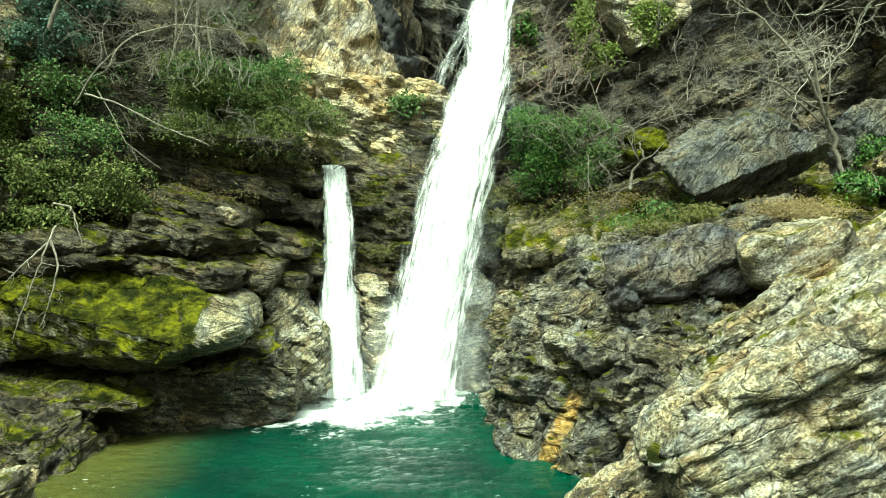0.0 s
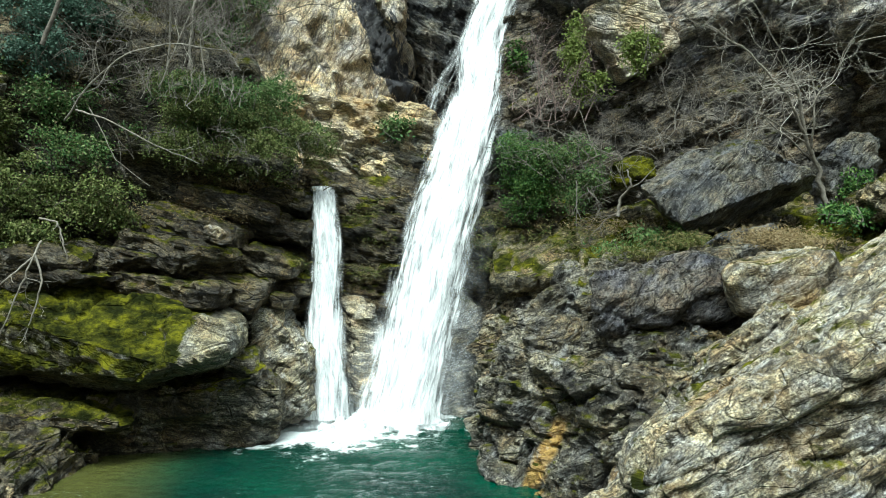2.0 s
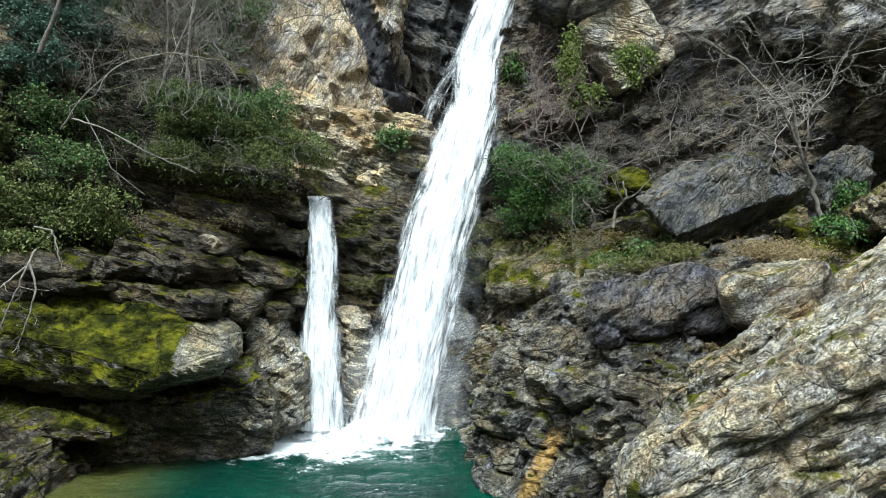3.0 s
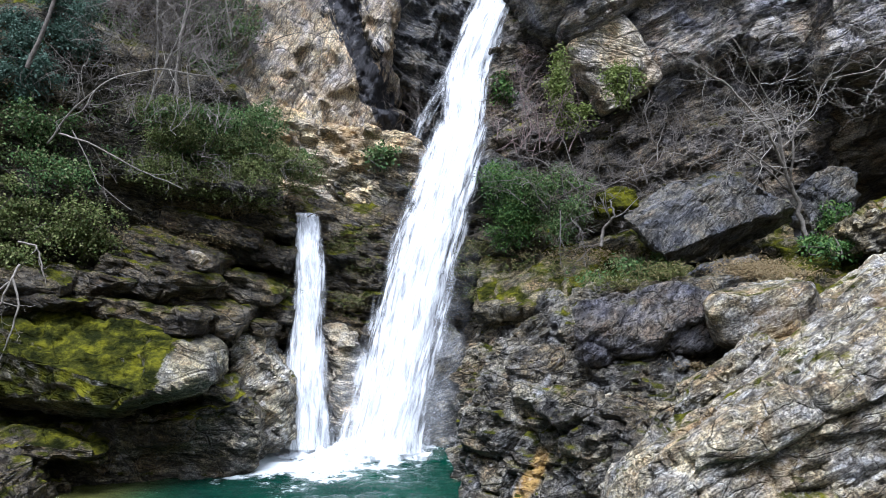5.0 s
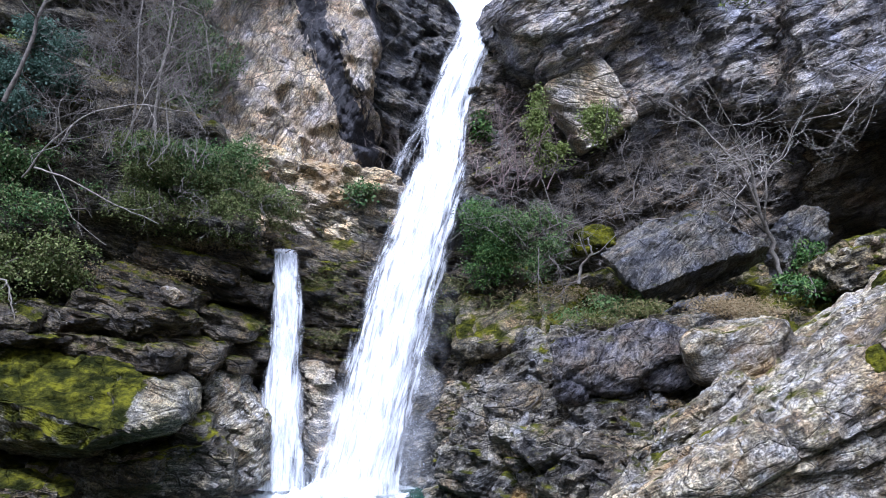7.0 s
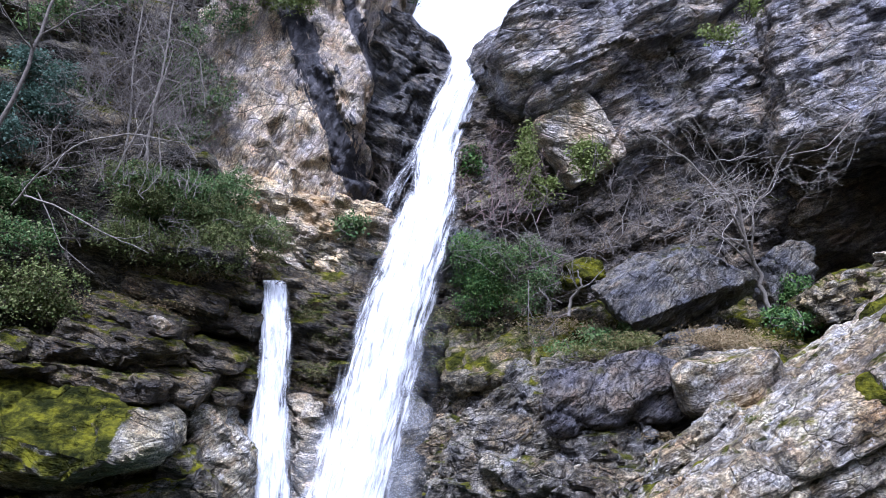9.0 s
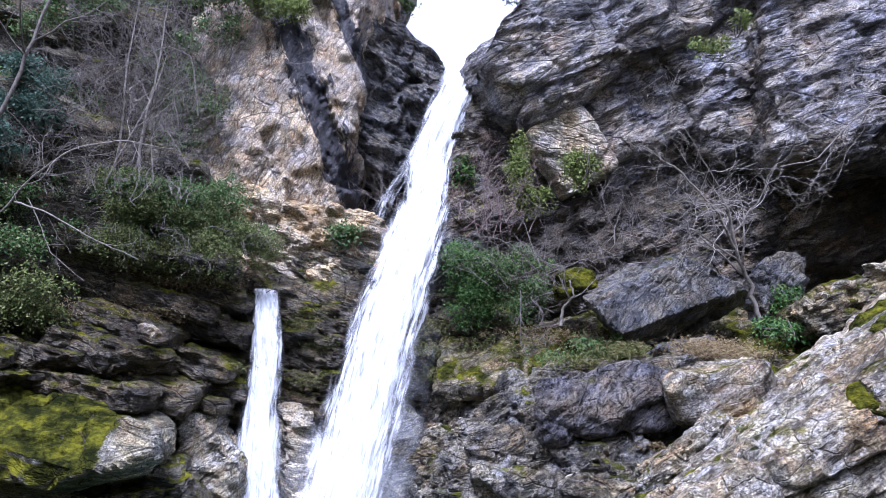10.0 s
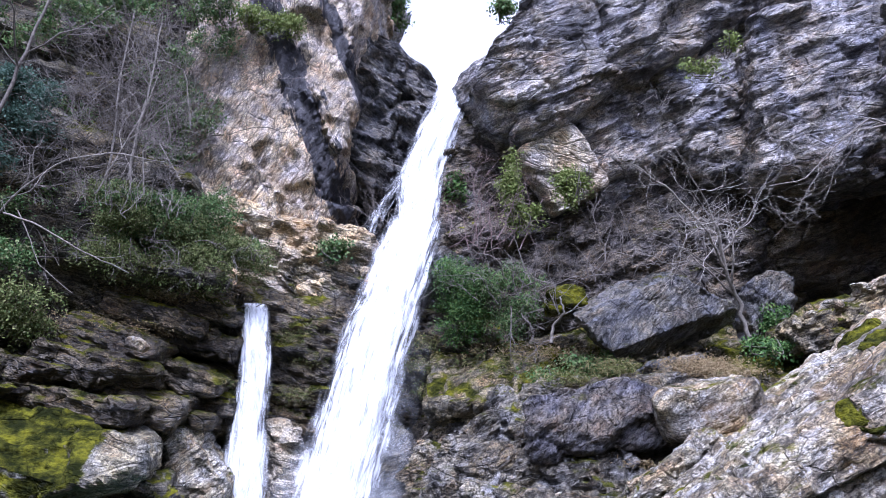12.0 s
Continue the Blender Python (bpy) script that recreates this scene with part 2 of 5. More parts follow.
DIP_RIGHT, DIP_LEFT, DIP_STEEP, DIP_SLAB = (-10, 26, 0), (-12, -12, 0), (-14, 50, 0), (-10, 36, 0)
M = {
    "near": rock_material("near_rock", (0.06, 0.05, 0.037), (0.2, 0.18, 0.147), (0.47, 0.45, 0.4), DIP_SLAB, moss=0.12, lichen=0.55, gloss=0.62, scale=1.3, rust=0.3, blot=0.25, dirt=0.3, patch=1.0, lines=1.2),
    "right": rock_material("jointed_rock", (0.02, 0.018, 0.016), (0.082, 0.076, 0.066), (0.27, 0.258, 0.235), DIP_RIGHT, moss=0.17, lichen=0.35, gloss=0.34, scale=1.1, blot=0.4, vein=0.9, patch=0.7),
    "slate": rock_material("slate_rock", (0.02, 0.02, 0.022), (0.066, 0.065, 0.069), (0.165, 0.163, 0.166), DIP_STEEP, moss=0.08, lichen=0.2, gloss=0.42, scale=1.2, dirt=0.4),
    "wet": rock_material("wet_slate_rock", (0.018, 0.017, 0.02), (0.06, 0.056, 0.063), (0.15, 0.142, 0.15), DIP_STEEP, moss=0.05, lichen=0.15, gloss=0.27, scale=1.3, dirt=0.3),
    "over": rock_material("overhang_rock", (0.06, 0.058, 0.068), (0.205, 0.193, 0.203), (0.37, 0.355, 0.36), DIP_RIGHT, moss=0.0, lichen=0.5, gloss=0.6, scale=0.7, dirt=0.5, blot=0.75, patch=0.5),
    "pale": rock_material("pale_rock", (0.19, 0.168, 0.14), (0.4, 0.36, 0.305), (0.54, 0.5, 0.44), DIP_LEFT, moss=0.0, lichen=0.1, gloss=0.7, scale=0.8, rust=0.3),
    "streaked": rock_material("streaked_cliff", (0.17, 0.14, 0.118), (0.4, 0.345, 0.295), (0.58, 0.52, 0.45), (-8, 62, 0), lichen=0.15, stain=0.97, gloss=0.6, scale=1.1, rust=0.3, lines=0.6, patch=0.35),
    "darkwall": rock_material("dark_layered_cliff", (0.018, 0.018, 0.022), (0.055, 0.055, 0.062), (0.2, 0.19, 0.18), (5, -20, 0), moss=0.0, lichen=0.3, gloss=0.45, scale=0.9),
    "ochre": rock_material("ochre_ledge", (0.2, 0.15, 0.09), (0.46, 0.37, 0.25), (0.62, 0.54, 0.4), DIP_LEFT, moss=0.0, lichen=0.2, gloss=0.65, rust=0.7, scale=1.0),
    # mossy brown rock; its darkness also stands in for shade on the layered bank rocks
    "step": rock_material("mossy_step_rock", (0.013, 0.01, 0.007), (0.05, 0.04, 0.026), (0.155, 0.13, 0.088), DIP_LEFT, moss=0.32, lichen=0.1, gloss=0.42, scale=1.0),
    "left": rock_material("layered_rock", (0.026, 0.022, 0.016), (0.1, 0.088, 0.064), (0.29, 0.262, 0.2), DIP_LEFT, moss=0.34, lichen=0.25, gloss=0.5, scale=1.0, blot=0.6),
    "mossy": rock_material("mossy_boulder_rock", (0.05, 0.045, 0.033), (0.17, 0.158, 0.125), (0.35, 0.33, 0.272), DIP_LEFT, moss=1.12, lichen=0.2, gloss=0.55, scale=0.9, dirt=0.4, clings=0.2, bare=0.4, lines=0.6),
    "ledge": rock_material("mossy_ledge_earth", (0.035, 0.03, 0.02), (0.13, 0.11, 0.07), (0.3, 0.26, 0.18), DIP_RIGHT, moss=0.4, lichen=0.15, gloss=0.7, scale=1.3),
    "cushion": rock_material("moss_cushion", (0.05, 0.05, 0.03), (0.1, 0.1, 0.05), (0.2, 0.2, 0.1), DIP_RIGHT, moss=1.6, gloss=0.8, scale=1.5),
    "cave": rock_material("cave_rock", (0.12, 0.1, 0.082), (0.24, 0.208, 0.17), (0.34, 0.3, 0.25), DIP_RIGHT, moss=0.0, gloss=0.75, scale=0.6),
    "earth": rock_material("dark_earth", (0.024, 0.021, 0.016), (0.07, 0.063, 0.047), (0.15, 0.137, 0.105), DIP_LEFT, moss=0.3, gloss=0.8, scale=1.0),
    "brown": rock_material("brown_wall", (0.034, 0.028, 0.024), (0.095, 0.082, 0.07), (0.2, 0.175, 0.152), DIP_RIGHT, moss=0.18, lichen=0.1, gloss=0.65, scale=0.9),
    "bark": plain_material("pale_bark", (0.09, 0.078, 0.062), (0.28, 0.25, 0.21), 0.8, 14.0, 0.01),
    "bark_dark": plain_material("dark_bark", (0.05, 0.042, 0.033), (0.15, 0.13, 0.105), 0.85, 14.0, 0.01),
    "twig": plain_material("grey_twig", (0.08, 0.068, 0.057), (0.23, 0.2, 0.174), 0.8, 6.0, 0.004),
    "twig_pale": plain_material("pale_twig", (0.2, 0.18, 0.15), (0.48, 0.44, 0.38), 0.8, 6.0, 0.004),
    "twig_red": plain_material("reddish_twig", (0.12, 0.075, 0.07), (0.26, 0.19, 0.17), 0.8, 6.0, 0.004),
    "foam": plain_material("foam", (0.72, 0.76, 0.78), (0.92, 0.94, 0.95), 0.6, 9.0, 0.08),
    "straw": leaf_material("dry_straw", [(0.16, 0.12, 0.06), (0.3, 0.24, 0.13), (0.22, 0.15, 0.07), (0.4, 0.33, 0.2)], 0.8),
    "leaf": leaf_material("bush_leaves", [(0.026, 0.062, 0.02), (0.065, 0.13, 0.038), (0.105, 0.18, 0.056), (0.18, 0.23, 0.09), (0.13, 0.11, 0.06)]),
    "ivy": leaf_material("ivy_leaves", [(0.02, 0.055, 0.015), (0.048, 0.105, 0.026), (0.085, 0.165, 0.038), (0.15, 0.2, 0.06)], 0.35),
    "ivy_pale": leaf_material("pale_ivy_leaves", [(0.09, 0.13, 0.025), (0.16, 0.2, 0.05), (0.22, 0.25, 0.08), (0.12, 0.16, 0.035)]),
    "olive": leaf_material("olive_leaves", [(0.035, 0.055, 0.014), (0.08, 0.11, 0.028), (0.14, 0.17, 0.05), (0.21, 0.225, 0.085), (0.06, 0.05, 0.025)]),
    "blue": leaf_material("bluish_leaves", [(0.035, 0.065, 0.045), (0.065, 0.112, 0.08), (0.105, 0.165, 0.125), (0.05, 0.085, 0.058)]),
    "grass": leaf_material("grass_blades", [(0.05, 0.075, 0.015), (0.1, 0.12, 0.03), (0.17, 0.15, 0.06), (0.24, 0.2, 0.1)], 0.6),
}

# ---- builders ----
def mesh_object(name, verts, faces, material, smooth=True, parent=None, label=""):
    me = bpy.data.meshes.new(name)
    if isinstance(faces, np.ndarray):
        k = faces.shape[1]
        me.vertices.add(len(verts))
        me.vertices.foreach_set("co", np.asarray(verts, dtype=np.float32).ravel())
        me.loops.add(faces.size)
        me.loops.foreach_set("vertex_index", faces.astype(np.int32).ravel())
        me.polygons.add(len(faces))
        me.polygons.foreach_set("loop_start", np.arange(0, faces.size, k, dtype=np.int32))
        me.update(calc_edges=True)
    else:
        me.from_pydata([tuple(v) for v in verts], [], faces)
    me.materials.append(material)
    if smooth:
        me.polygons.foreach_set("use_smooth", np.ones(len(me.polygons), dtype=bool))
    me.update()
    ob = new(name, me)
    if parent:
        ob.parent = parent
    if label:
        tagged(ob, label)
    return ob


def empty(name, place, label, category, group="", kind=""):
    ob = new(name)
    ob.location = place
    return tagged(ob, label, category, group, kind)


def box_grid(nx, ny, nz):
    """The points of a box's skin, -1 to 1, with nx, ny, nz cells along its edges, shared at the seams, and its quads."""
    num = (nx, ny, nz)
    pts, quads, base = [], [], 0
    for axis in range(3):
        i, j = (axis + 1) % 3, (axis + 2) % 3
        a, b = np.meshgrid(np.arange(num[i] + 1), np.arange(num[j] + 1), indexing="ij")
        idx = np.arange(a.size).reshape(a.shape)
        q = np.stack([idx[:-1, :-1], idx[1:, :-1], idx[1:, 1:], idx[:-1, 1:]], -1).reshape(-1, 4)
        for side in (0, num[axis]):
            g = np.empty((a.size, 3), dtype=np.int64)
            g[:, axis] = side
            g[:, i], g[:, j] = a.ravel(), b.ravel()
            pts.append(g)
            quads.append((q if side else q[:, ::-1]) + base)
            base += len(g)
    pts, quads = np.concatenate(pts), np.concatenate(quads)
    uniq, inv = np.unique(pts @ np.array([1, 10000, 100000000]), return_inverse=True)
    first = np.zeros((len(uniq), 3))
    first[inv.ravel()] = pts
    return first / np.array(num) * 2 - 1, inv.ravel()[quads]


def normals_of(v, f):
    d = np.cross(v[f[:, 2]] - v[f[:, 0]], v[f[:, 3]] - v[f[:, 1]])
    out = np.zeros_like(v)
    for k in range(4):
        for ax in range(3):
            out[:, ax] += np.bincount(f[:, k], d[:, ax], len(v))
    return out / (np.linalg.norm(out, axis=1, keepdims=True) + 1e-9)


UP_RIGHT = np.array((-0.40, -0.18, 0.90)) / np.linalg.norm((-0.40, -0.18, 0.90))
UP_LEFT = np.array((0.20, -0.22, 0.95)) / np.linalg.norm((0.20, -0.22, 0.95))
UP_SLAB = np.array((-0.57, -0.2, 0.8)) / np.linalg.norm((-0.57, -0.2, 0.8))
UP_STEEP = np.array((0.86, -0.3, 0.42)) / np.linalg.norm((0.86, -0.3, 0.42))
UP_STEEP2 = np.array((-0.8, -0.25, 0.55)) / np.linalg.norm((-0.8, -0.25, 0.55))


def blocks(p, size, seed, bed):
    """Broken-block relief: squarish cells lying along the bedding, each a flat facet with its own height and tilt, some with open joints."""
    side = np.cross(bed, (0.0, 1.0, 0.0))
    side /= np.linalg.norm(side)
    deep = np.cross(bed, side)
    q = np.stack([p @ side / 1.5, p @ deep / 1.2, p @ bed / 0.75], 1) / size
    cell = np.floor(q).astype(np.int64)
    f1, f2 = np.full(len(p), 9.0), np.full(len(p), 9.0)
    near, off = cell.copy(), np.zeros(q.shape)
    for dx in (-1, 0, 1):
        for dy in (-1, 0, 1):
            for dz in (-1, 0, 1):
                c = cell + (dx, dy, dz)
                k = ((hashed(c[:, 0], c[:, 1], c[:, 2], seed) + 1) * 8388607.5).astype(np.int64)
                jit = np.stack([k & 255, (k >> 8) & 255, (k >> 16) & 255], 1) / 127.5 - 1
                d = q - (c + 0.5 + 0.4 * jit)
                r = np.sqrt(np.sqrt(((d * d) ** 2).sum(1)))
                new1 = r < f1
                f2 = np.where(new1, f1, np.minimum(f2, r))
                near[new1], off[new1] = c[new1], d[new1]
                f1 = np.where(new1, r, f1)
    tilt = np.stack([hashed(near[:, 0], near[:, 1], near[:, 2], seed + k) for k in (4, 5, 6)], 1)
    h = 0.5 * hashed(near[:, 0], near[:, 1], near[:, 2], seed + 7) + 0.95 * (off * tilt).sum(1)
    open_joint = np.clip(0.35 + 0.9 * hashed(near[:, 0], near[:, 1], near[:, 2], seed + 8), 0, 1)
    return h, open_joint * np.exp(-((f2 - f1) / 0.05) ** 2)


def strata(u, along, thick, seed):
    """Beds broken into lengths, each jutting out by its own amount, with a notch under each."""
    wave = u / thick + 0.55 * vnoise(np.stack([along * 0.35, 0 * u, 0 * u], 1) / thick, seed) + 0.25 * vnoise(np.stack([along * 1.1, u * 0, u * 0], 1) / thick, seed + 1)
    k = np.floor(wave).astype(np.int64)
    fr = wave - k
    run = along / (thick * 4.5) + 3.0 * hashed(k, k * 0, k * 0, seed + 2)
    j = np.floor(run).astype(np.int64)
    jut = hashed(k, j, k * 0, seed + 3) + 0.35 * (run - j - 0.5) * hashed(k, j, k * 0, seed + 4)
    return 0.8 * jut + 0.5 * (fr - 0.5) - 0.8 * np.exp(-(np.minimum(fr, 1 - fr) / 0.09) ** 2)


def rock_shape(half, turn, centre, seed, res=0.05, box=5.0, cuts=5, lumps=0.1, layer=0.35, layers=0.4, bed=UP_LEFT, block=0.0, rug=0.16, gaps=0.14, splits=()):
    """A broken, foliated body of rock round its centre: a rounded box with planes split off it, then lumps, facets, joints and beds."""
    rng = np.random.RandomState(seed)
    cells = [max(6, int(round(2 * h / res))) for h in half]
    p, f = box_grid(cells[0], max(6, int(cells[1] * 0.7)), cells[2])
    p = p / (np.abs(p) ** box).sum(1, keepdims=True) ** (1 / box)
    for _ in range(cuts):
        d = rng.normal(size=3)
        d /= np.linalg.norm(d)
        s = p @ d - rng.uniform(0.7, 1.0)
        p = p - np.maximum(s, 0)[:, None] * d * 0.9
    for nx, ny, nz, far in splits:
        d = np.array((nx, ny, nz)) / math.sqrt(nx * nx + ny * ny + nz * nz)
        p = p - np.maximum(p @ d - far, 0)[:, None] * d
    R = np.array(Euler([radians(a) for a in turn]).to_matrix())
    q = (p * np.array(half)) @ R.T
    m = float(np.median(half))
    block = block or 0.55 * m
    nor = normals_of(q, f)
    q = q + nor * (lumps * m * fbm((q + np.array(centre)) * (1.1 / m), 3, seed))[:, None]
    where = q + np.array(centre)
    where = where + 0.05 * np.stack([fbm(where * 1.1, 2, seed + 40 + k) for k in range(3)], 1)
    nor = normals_of(q, f)
    d = 0
    for k, (s, a) in enumerate(((block, 1.0), (block * 0.42, 0.45), (block * 0.17, 0.2))):
        if s < 1.6 * res:
            break
        h, g = blocks(where, s, seed * 7 + 20 * k, bed)
        d = d + rug * block * a * 1.25 * h - gaps * block * a * g
    if layers:
        side = np.sqrt(np.clip(1 - (nor @ bed) ** 2, 0.05, 1))
        lie = np.cross(bed, (0.0, 1.0, 0.0))
        along = where @ (lie / np.linalg.norm(lie)) + 0.6 * where[:, 1]
        u = where @ bed
        d = d + layers * layer * side * (0.42 * strata(u, along, layer, seed + 5) + 0.2 * strata(u, along, layer * 0.37, seed + 9))
    total, count = np.zeros(len(q)), np.zeros(len(q))
    for k in range(4):
        for far in (1, 3):
            total += np.bincount(f[:, k], d[f[:, (k + far) % 4]], len(q))
            count += np.bincount(f[:, k], minlength=len(q))
    d = 0.68 * d + 0.32 * total / count
    d = d + 0.02 * fbm(where * 5.0, 3, seed + 12)
    return q + nor * d[:, None], f


def rock(name, centre, half, turn, mat, seed, label="", category="rock", group="", kind="", fine=1.0, **how):
    v, f = rock_shape(half, turn, centre, seed, res=0.00365 * centre[1] * fine, **how)
    ob = mesh_object(name, v, f, M[mat])
    ob.data.set_sharp_from_angle(angle=radians(38))
    ob.location = centre
    return tagged(ob, label, category, group, kind)


def tubes(lines, sides=4):
    """Tapered tubes along polylines: each a list of points and a list of radii."""
    vs, fs, base = [], [], 0
    for pts, rad in lines:
        pts = np.asarray(pts, dtype=float)
        tan = np.gradient(pts, axis=0)
        tan /= np.linalg.norm(tan, axis=1, keepdims=True) + 1e-9
        ref = np.array((0.31, 0.92, 0.24))
        a = np.cross(tan, ref)
        a /= np.linalg.norm(a, axis=1, keepdims=True) + 1e-9
        b = np.cross(tan, a)
        ang = np.arange(sides) * 2 * np.pi / sides
        ring = pts[:, None] + np.asarray(rad)[:, None, None] * (np.cos(ang)[None, :, None] * a[:, None] + np.sin(ang)[None, :, None] * b[:, None])
        vs.append(ring.reshape(-1, 3))
        k = np.arange(len(pts) - 1)[:, None] * sides + np.arange(sides)[None]
        k2 = np.arange(len(pts) - 1)[:, None] * sides + (np.arange(sides)[None] + 1) % sides
        fs.append(np.stack([k, k2, k2 + sides, k + sides], -1).reshape(-1, 4) + base)
        base += len(pts) * sides
    return np.concatenate(vs), np.concatenate(fs)


def wander(rng, start, way, length, steps, bend, pull=(0, 0, 0)):
    p, d = np.array(start, dtype=float), np.array(way, dtype=float)
    d /= np.linalg.norm(d)
    out = [p.copy()]
    for _ in range(steps):
        d = d + rng.normal(size=3) * bend + np.array(pull)
        d /= np.linalg.norm(d)
        p = p + d * length / steps
        out.append(p.copy())
    return np.array(out)


def branch_out(rng, line, radius, depth, out, pull=(0, 0, 0.05), spread=0.8, kids=(3, 6), shrink=0.55, thin=0.75):
    rad = np.maximum(np.linspace(radius, radius * 0.4, len(line)), 0.0028)
    out[depth].append((line, rad))
    if depth == 0:
        return
    length = np.linalg.norm(line[-1] - line[0])
    for _ in range(rng.randint(*kids)):
        k = rng.randint(len(line) // 3, len(line))
        d = line[k] - line[k - 1]
        d = d / (np.linalg.norm(d) + 1e-9) + rng.normal(size=3) * spread
        child = wander(rng, line[k], d, length * rng.uniform(0.6, 1.1) * shrink, 6 if depth > 1 else 5, 0.22, pull)
        branch_out(rng, child, rad[k] * thin, depth - 1, out, pull, spread, kids, shrink, thin)


def bare_tree(name, trunk, radius, seed, label, mats=("bark", "twig_pale"), depth=3, kids=(3, 6), spread=0.8, category="tree", group="", shrink=0.6):
    """A leafless tree: its trunk follows the given points; limbs and twigs grow from its upper part."""
    rng = np.random.RandomState(seed)
    trunk = np.array(trunk, dtype=float)
    t = np.linspace(0, len(trunk) - 1, 16)
    line = np.stack([np.interp(t, np.arange(len(trunk)), trunk[:, k]) for k in range(3)], 1)
    line[1:] += rng.normal(size=(15, 3)) * radius * 0.35
    base = line[0].copy()
    out = {k: [] for k in range(depth + 1)}
    branch_out(rng, line - base, radius, depth, out, spread=spread, kids=kids, shrink=shrink, thin=0.6)
    tree = empty(name, base, label, category, group)
    for k in (depth, depth - 1):
        for one in out[k]:
            v, f = tubes([one], 6 if k == depth else 5)
            mesh_object("trunk" if k == depth else "limb", v, f, M[mats[0]], parent=tree)
    fine = [one for k in range(depth - 1) for one in out[k]]
    if fine:
        v, f = tubes(fine, 3)
        tagged(mesh_object("twig_spray", v, f, M[mats[1]], parent=tree), kind="stuff")
    return tree


def thicket(name, places, height, seed, label, mats=("bark_dark", "twig"), lean=(0, 0, 1), count=40, radius=0.011, depth=2, kids=(2, 5), spread=0.7, pull=(0, 0, 0.04), category="shrub"):
    """Leafless stems that stand along the line between two places, and branch."""
    rng = np.random.RandomState(seed)
    a, b = (np.array(p, dtype=float) for p in places)
    base = (a + b) / 2
    out = {k: [] for k in range(depth + 1)}
    for _ in range(count):
        s = a + (b - a) * rng.rand() + rng.normal(size=3) * (0.25, 0.25, 0.12)
        way = np.array(lean) + rng.normal(size=3) * 0.5
        line = wander(rng, s - base, way, height * rng.uniform(0.4, 1.15), 9, 0.2, pull)
        branch_out(rng, line, radius * rng.uniform(0.6, 1.4), depth, out, pull, spread, kids)
    bush = empty(name, base, label, category)
    for one in out[depth]:
        v, f = tubes([one], 4)
        mesh_object("stem", v, f, M[mats[0]], parent=bush)
    v, f = tubes([one for k in range(depth) for one in out[k]], 3)
    tagged(mesh_object("twig_spray", v, f, M[mats[1]], parent=bush), kind="stuff")
    return bush


def leaf_cloud(rng, blobs, count, size, droop=0.3, reach=0.4):
    """Many small folded leaves, gathered in sprays within and on blobs."""
    small = []
    for c, r in blobs:
        for _ in range(9):
            d = rng.normal(size=3)
            d *= rng.rand() ** 0.4 / np.linalg.norm(d)
            small.append((np.array(c) + d * np.array(r) * (1.0, 0.8, 0.85), np.array(r) * rng.uniform(0.18, 0.5)))
    blobs = small
    vol = np.array([b[1][0] * b[1][1] * b[1][2] for b in blobs]) ** 0.66
    pick = rng.choice(len(blobs), count // 9 + 1, p=vol / vol.sum())
    c = np.array([b[0] for b in blobs])[pick]
    r = np.array([b[1] for b in blobs])[pick]
    d = rng.normal(size=(len(pick), 3))
    d /= np.linalg.norm(d, axis=1, keepdims=True)
    tips = c + d * r * (rng.rand(len(pick), 1) ** 0.35) * (1 + 0.25 * rng.normal(size=(len(pick), 1)))
    n = count
    which = rng.randint(0, len(tips), n)
    arm = rng.normal(size=(len(tips), 3)) * 0.6 + d * 0.7 + np.array((0, -0.3, 0.25))
    arm /= np.linalg.norm(arm, axis=1, keepdims=True)
    far = rng.rand(n, 1)
    p = tips[which] + arm[which] * (far - 0.4) * reach + rng.normal(size=(n, 3)) * size * 1.2 - np.array((0, 0, 1.0)) * far ** 2 * reach * droop
    fw = rng.normal(size=(n, 3)) + d[which] * 0.8 + np.array((0, -0.3, -droop))
    fw /= np.linalg.norm(fw, axis=1, keepdims=True)
    sd = np.cross(fw, rng.normal(size=(n, 3)) * 0.6 + np.array((0, -0.4, 1.0)))
    sd /= np.linalg.norm(sd, axis=1, keepdims=True) + 1e-9
    up = np.cross(sd, fw)
    s = size * rng.uniform(0.55, 1.3, (n, 1))
    v = np.stack([p - fw * s, p + sd * s * 0.55 + up * s * 0.2, p + fw * s, p - sd * s * 0.55 + up * s * 0.2], 1).reshape(-1, 3)
    i = np.arange(n)[:, None] * 4
    f = np.concatenate([i + (0, 1, 2), i + (0, 2, 3)])
    return v, f


def bush(name, blobs, count, size, mat, seed, label, category="bush", stems=12, stem_mat="bark_dark", droop=0.3, group="", reach=0.4):
    rng = np.random.RandomState(seed)
    base = np.array(blobs[0][0], dtype=float) - (0, 0, blobs[0][1][2] * 0.8)
    thing = empty(name, base, label, category, group)
    v, f = leaf_cloud(rng, blobs, count, size, droop, reach)
    tagged(mesh_object("foliage", v - base, f, M[mat], parent=thing, smooth=False), kind="stuff")
    lines = []
    for _ in range(stems):
        c, r = blobs[rng.randint(len(blobs))]
        tip = np.array(c) + rng.normal(size=3) * np.array(r) * 0.5
        low = np.array(c) - (0, 0, r[2] * 0.9) + rng.normal(size=3) * 0.1
        w = np.linspace(0, 1, 7)[:, None]
        mid = low + (tip - low) * w + np.sin(w * 3.1) * rng.normal(size=3) * 0.12
        lines.append((mid - base, np.linspace(0.016, 0.005, 7)))
    for one in lines:
        v, f = tubes([one], 4)
        mesh_object("stem", v, f, M[stem_mat], parent=thing)
    return thing


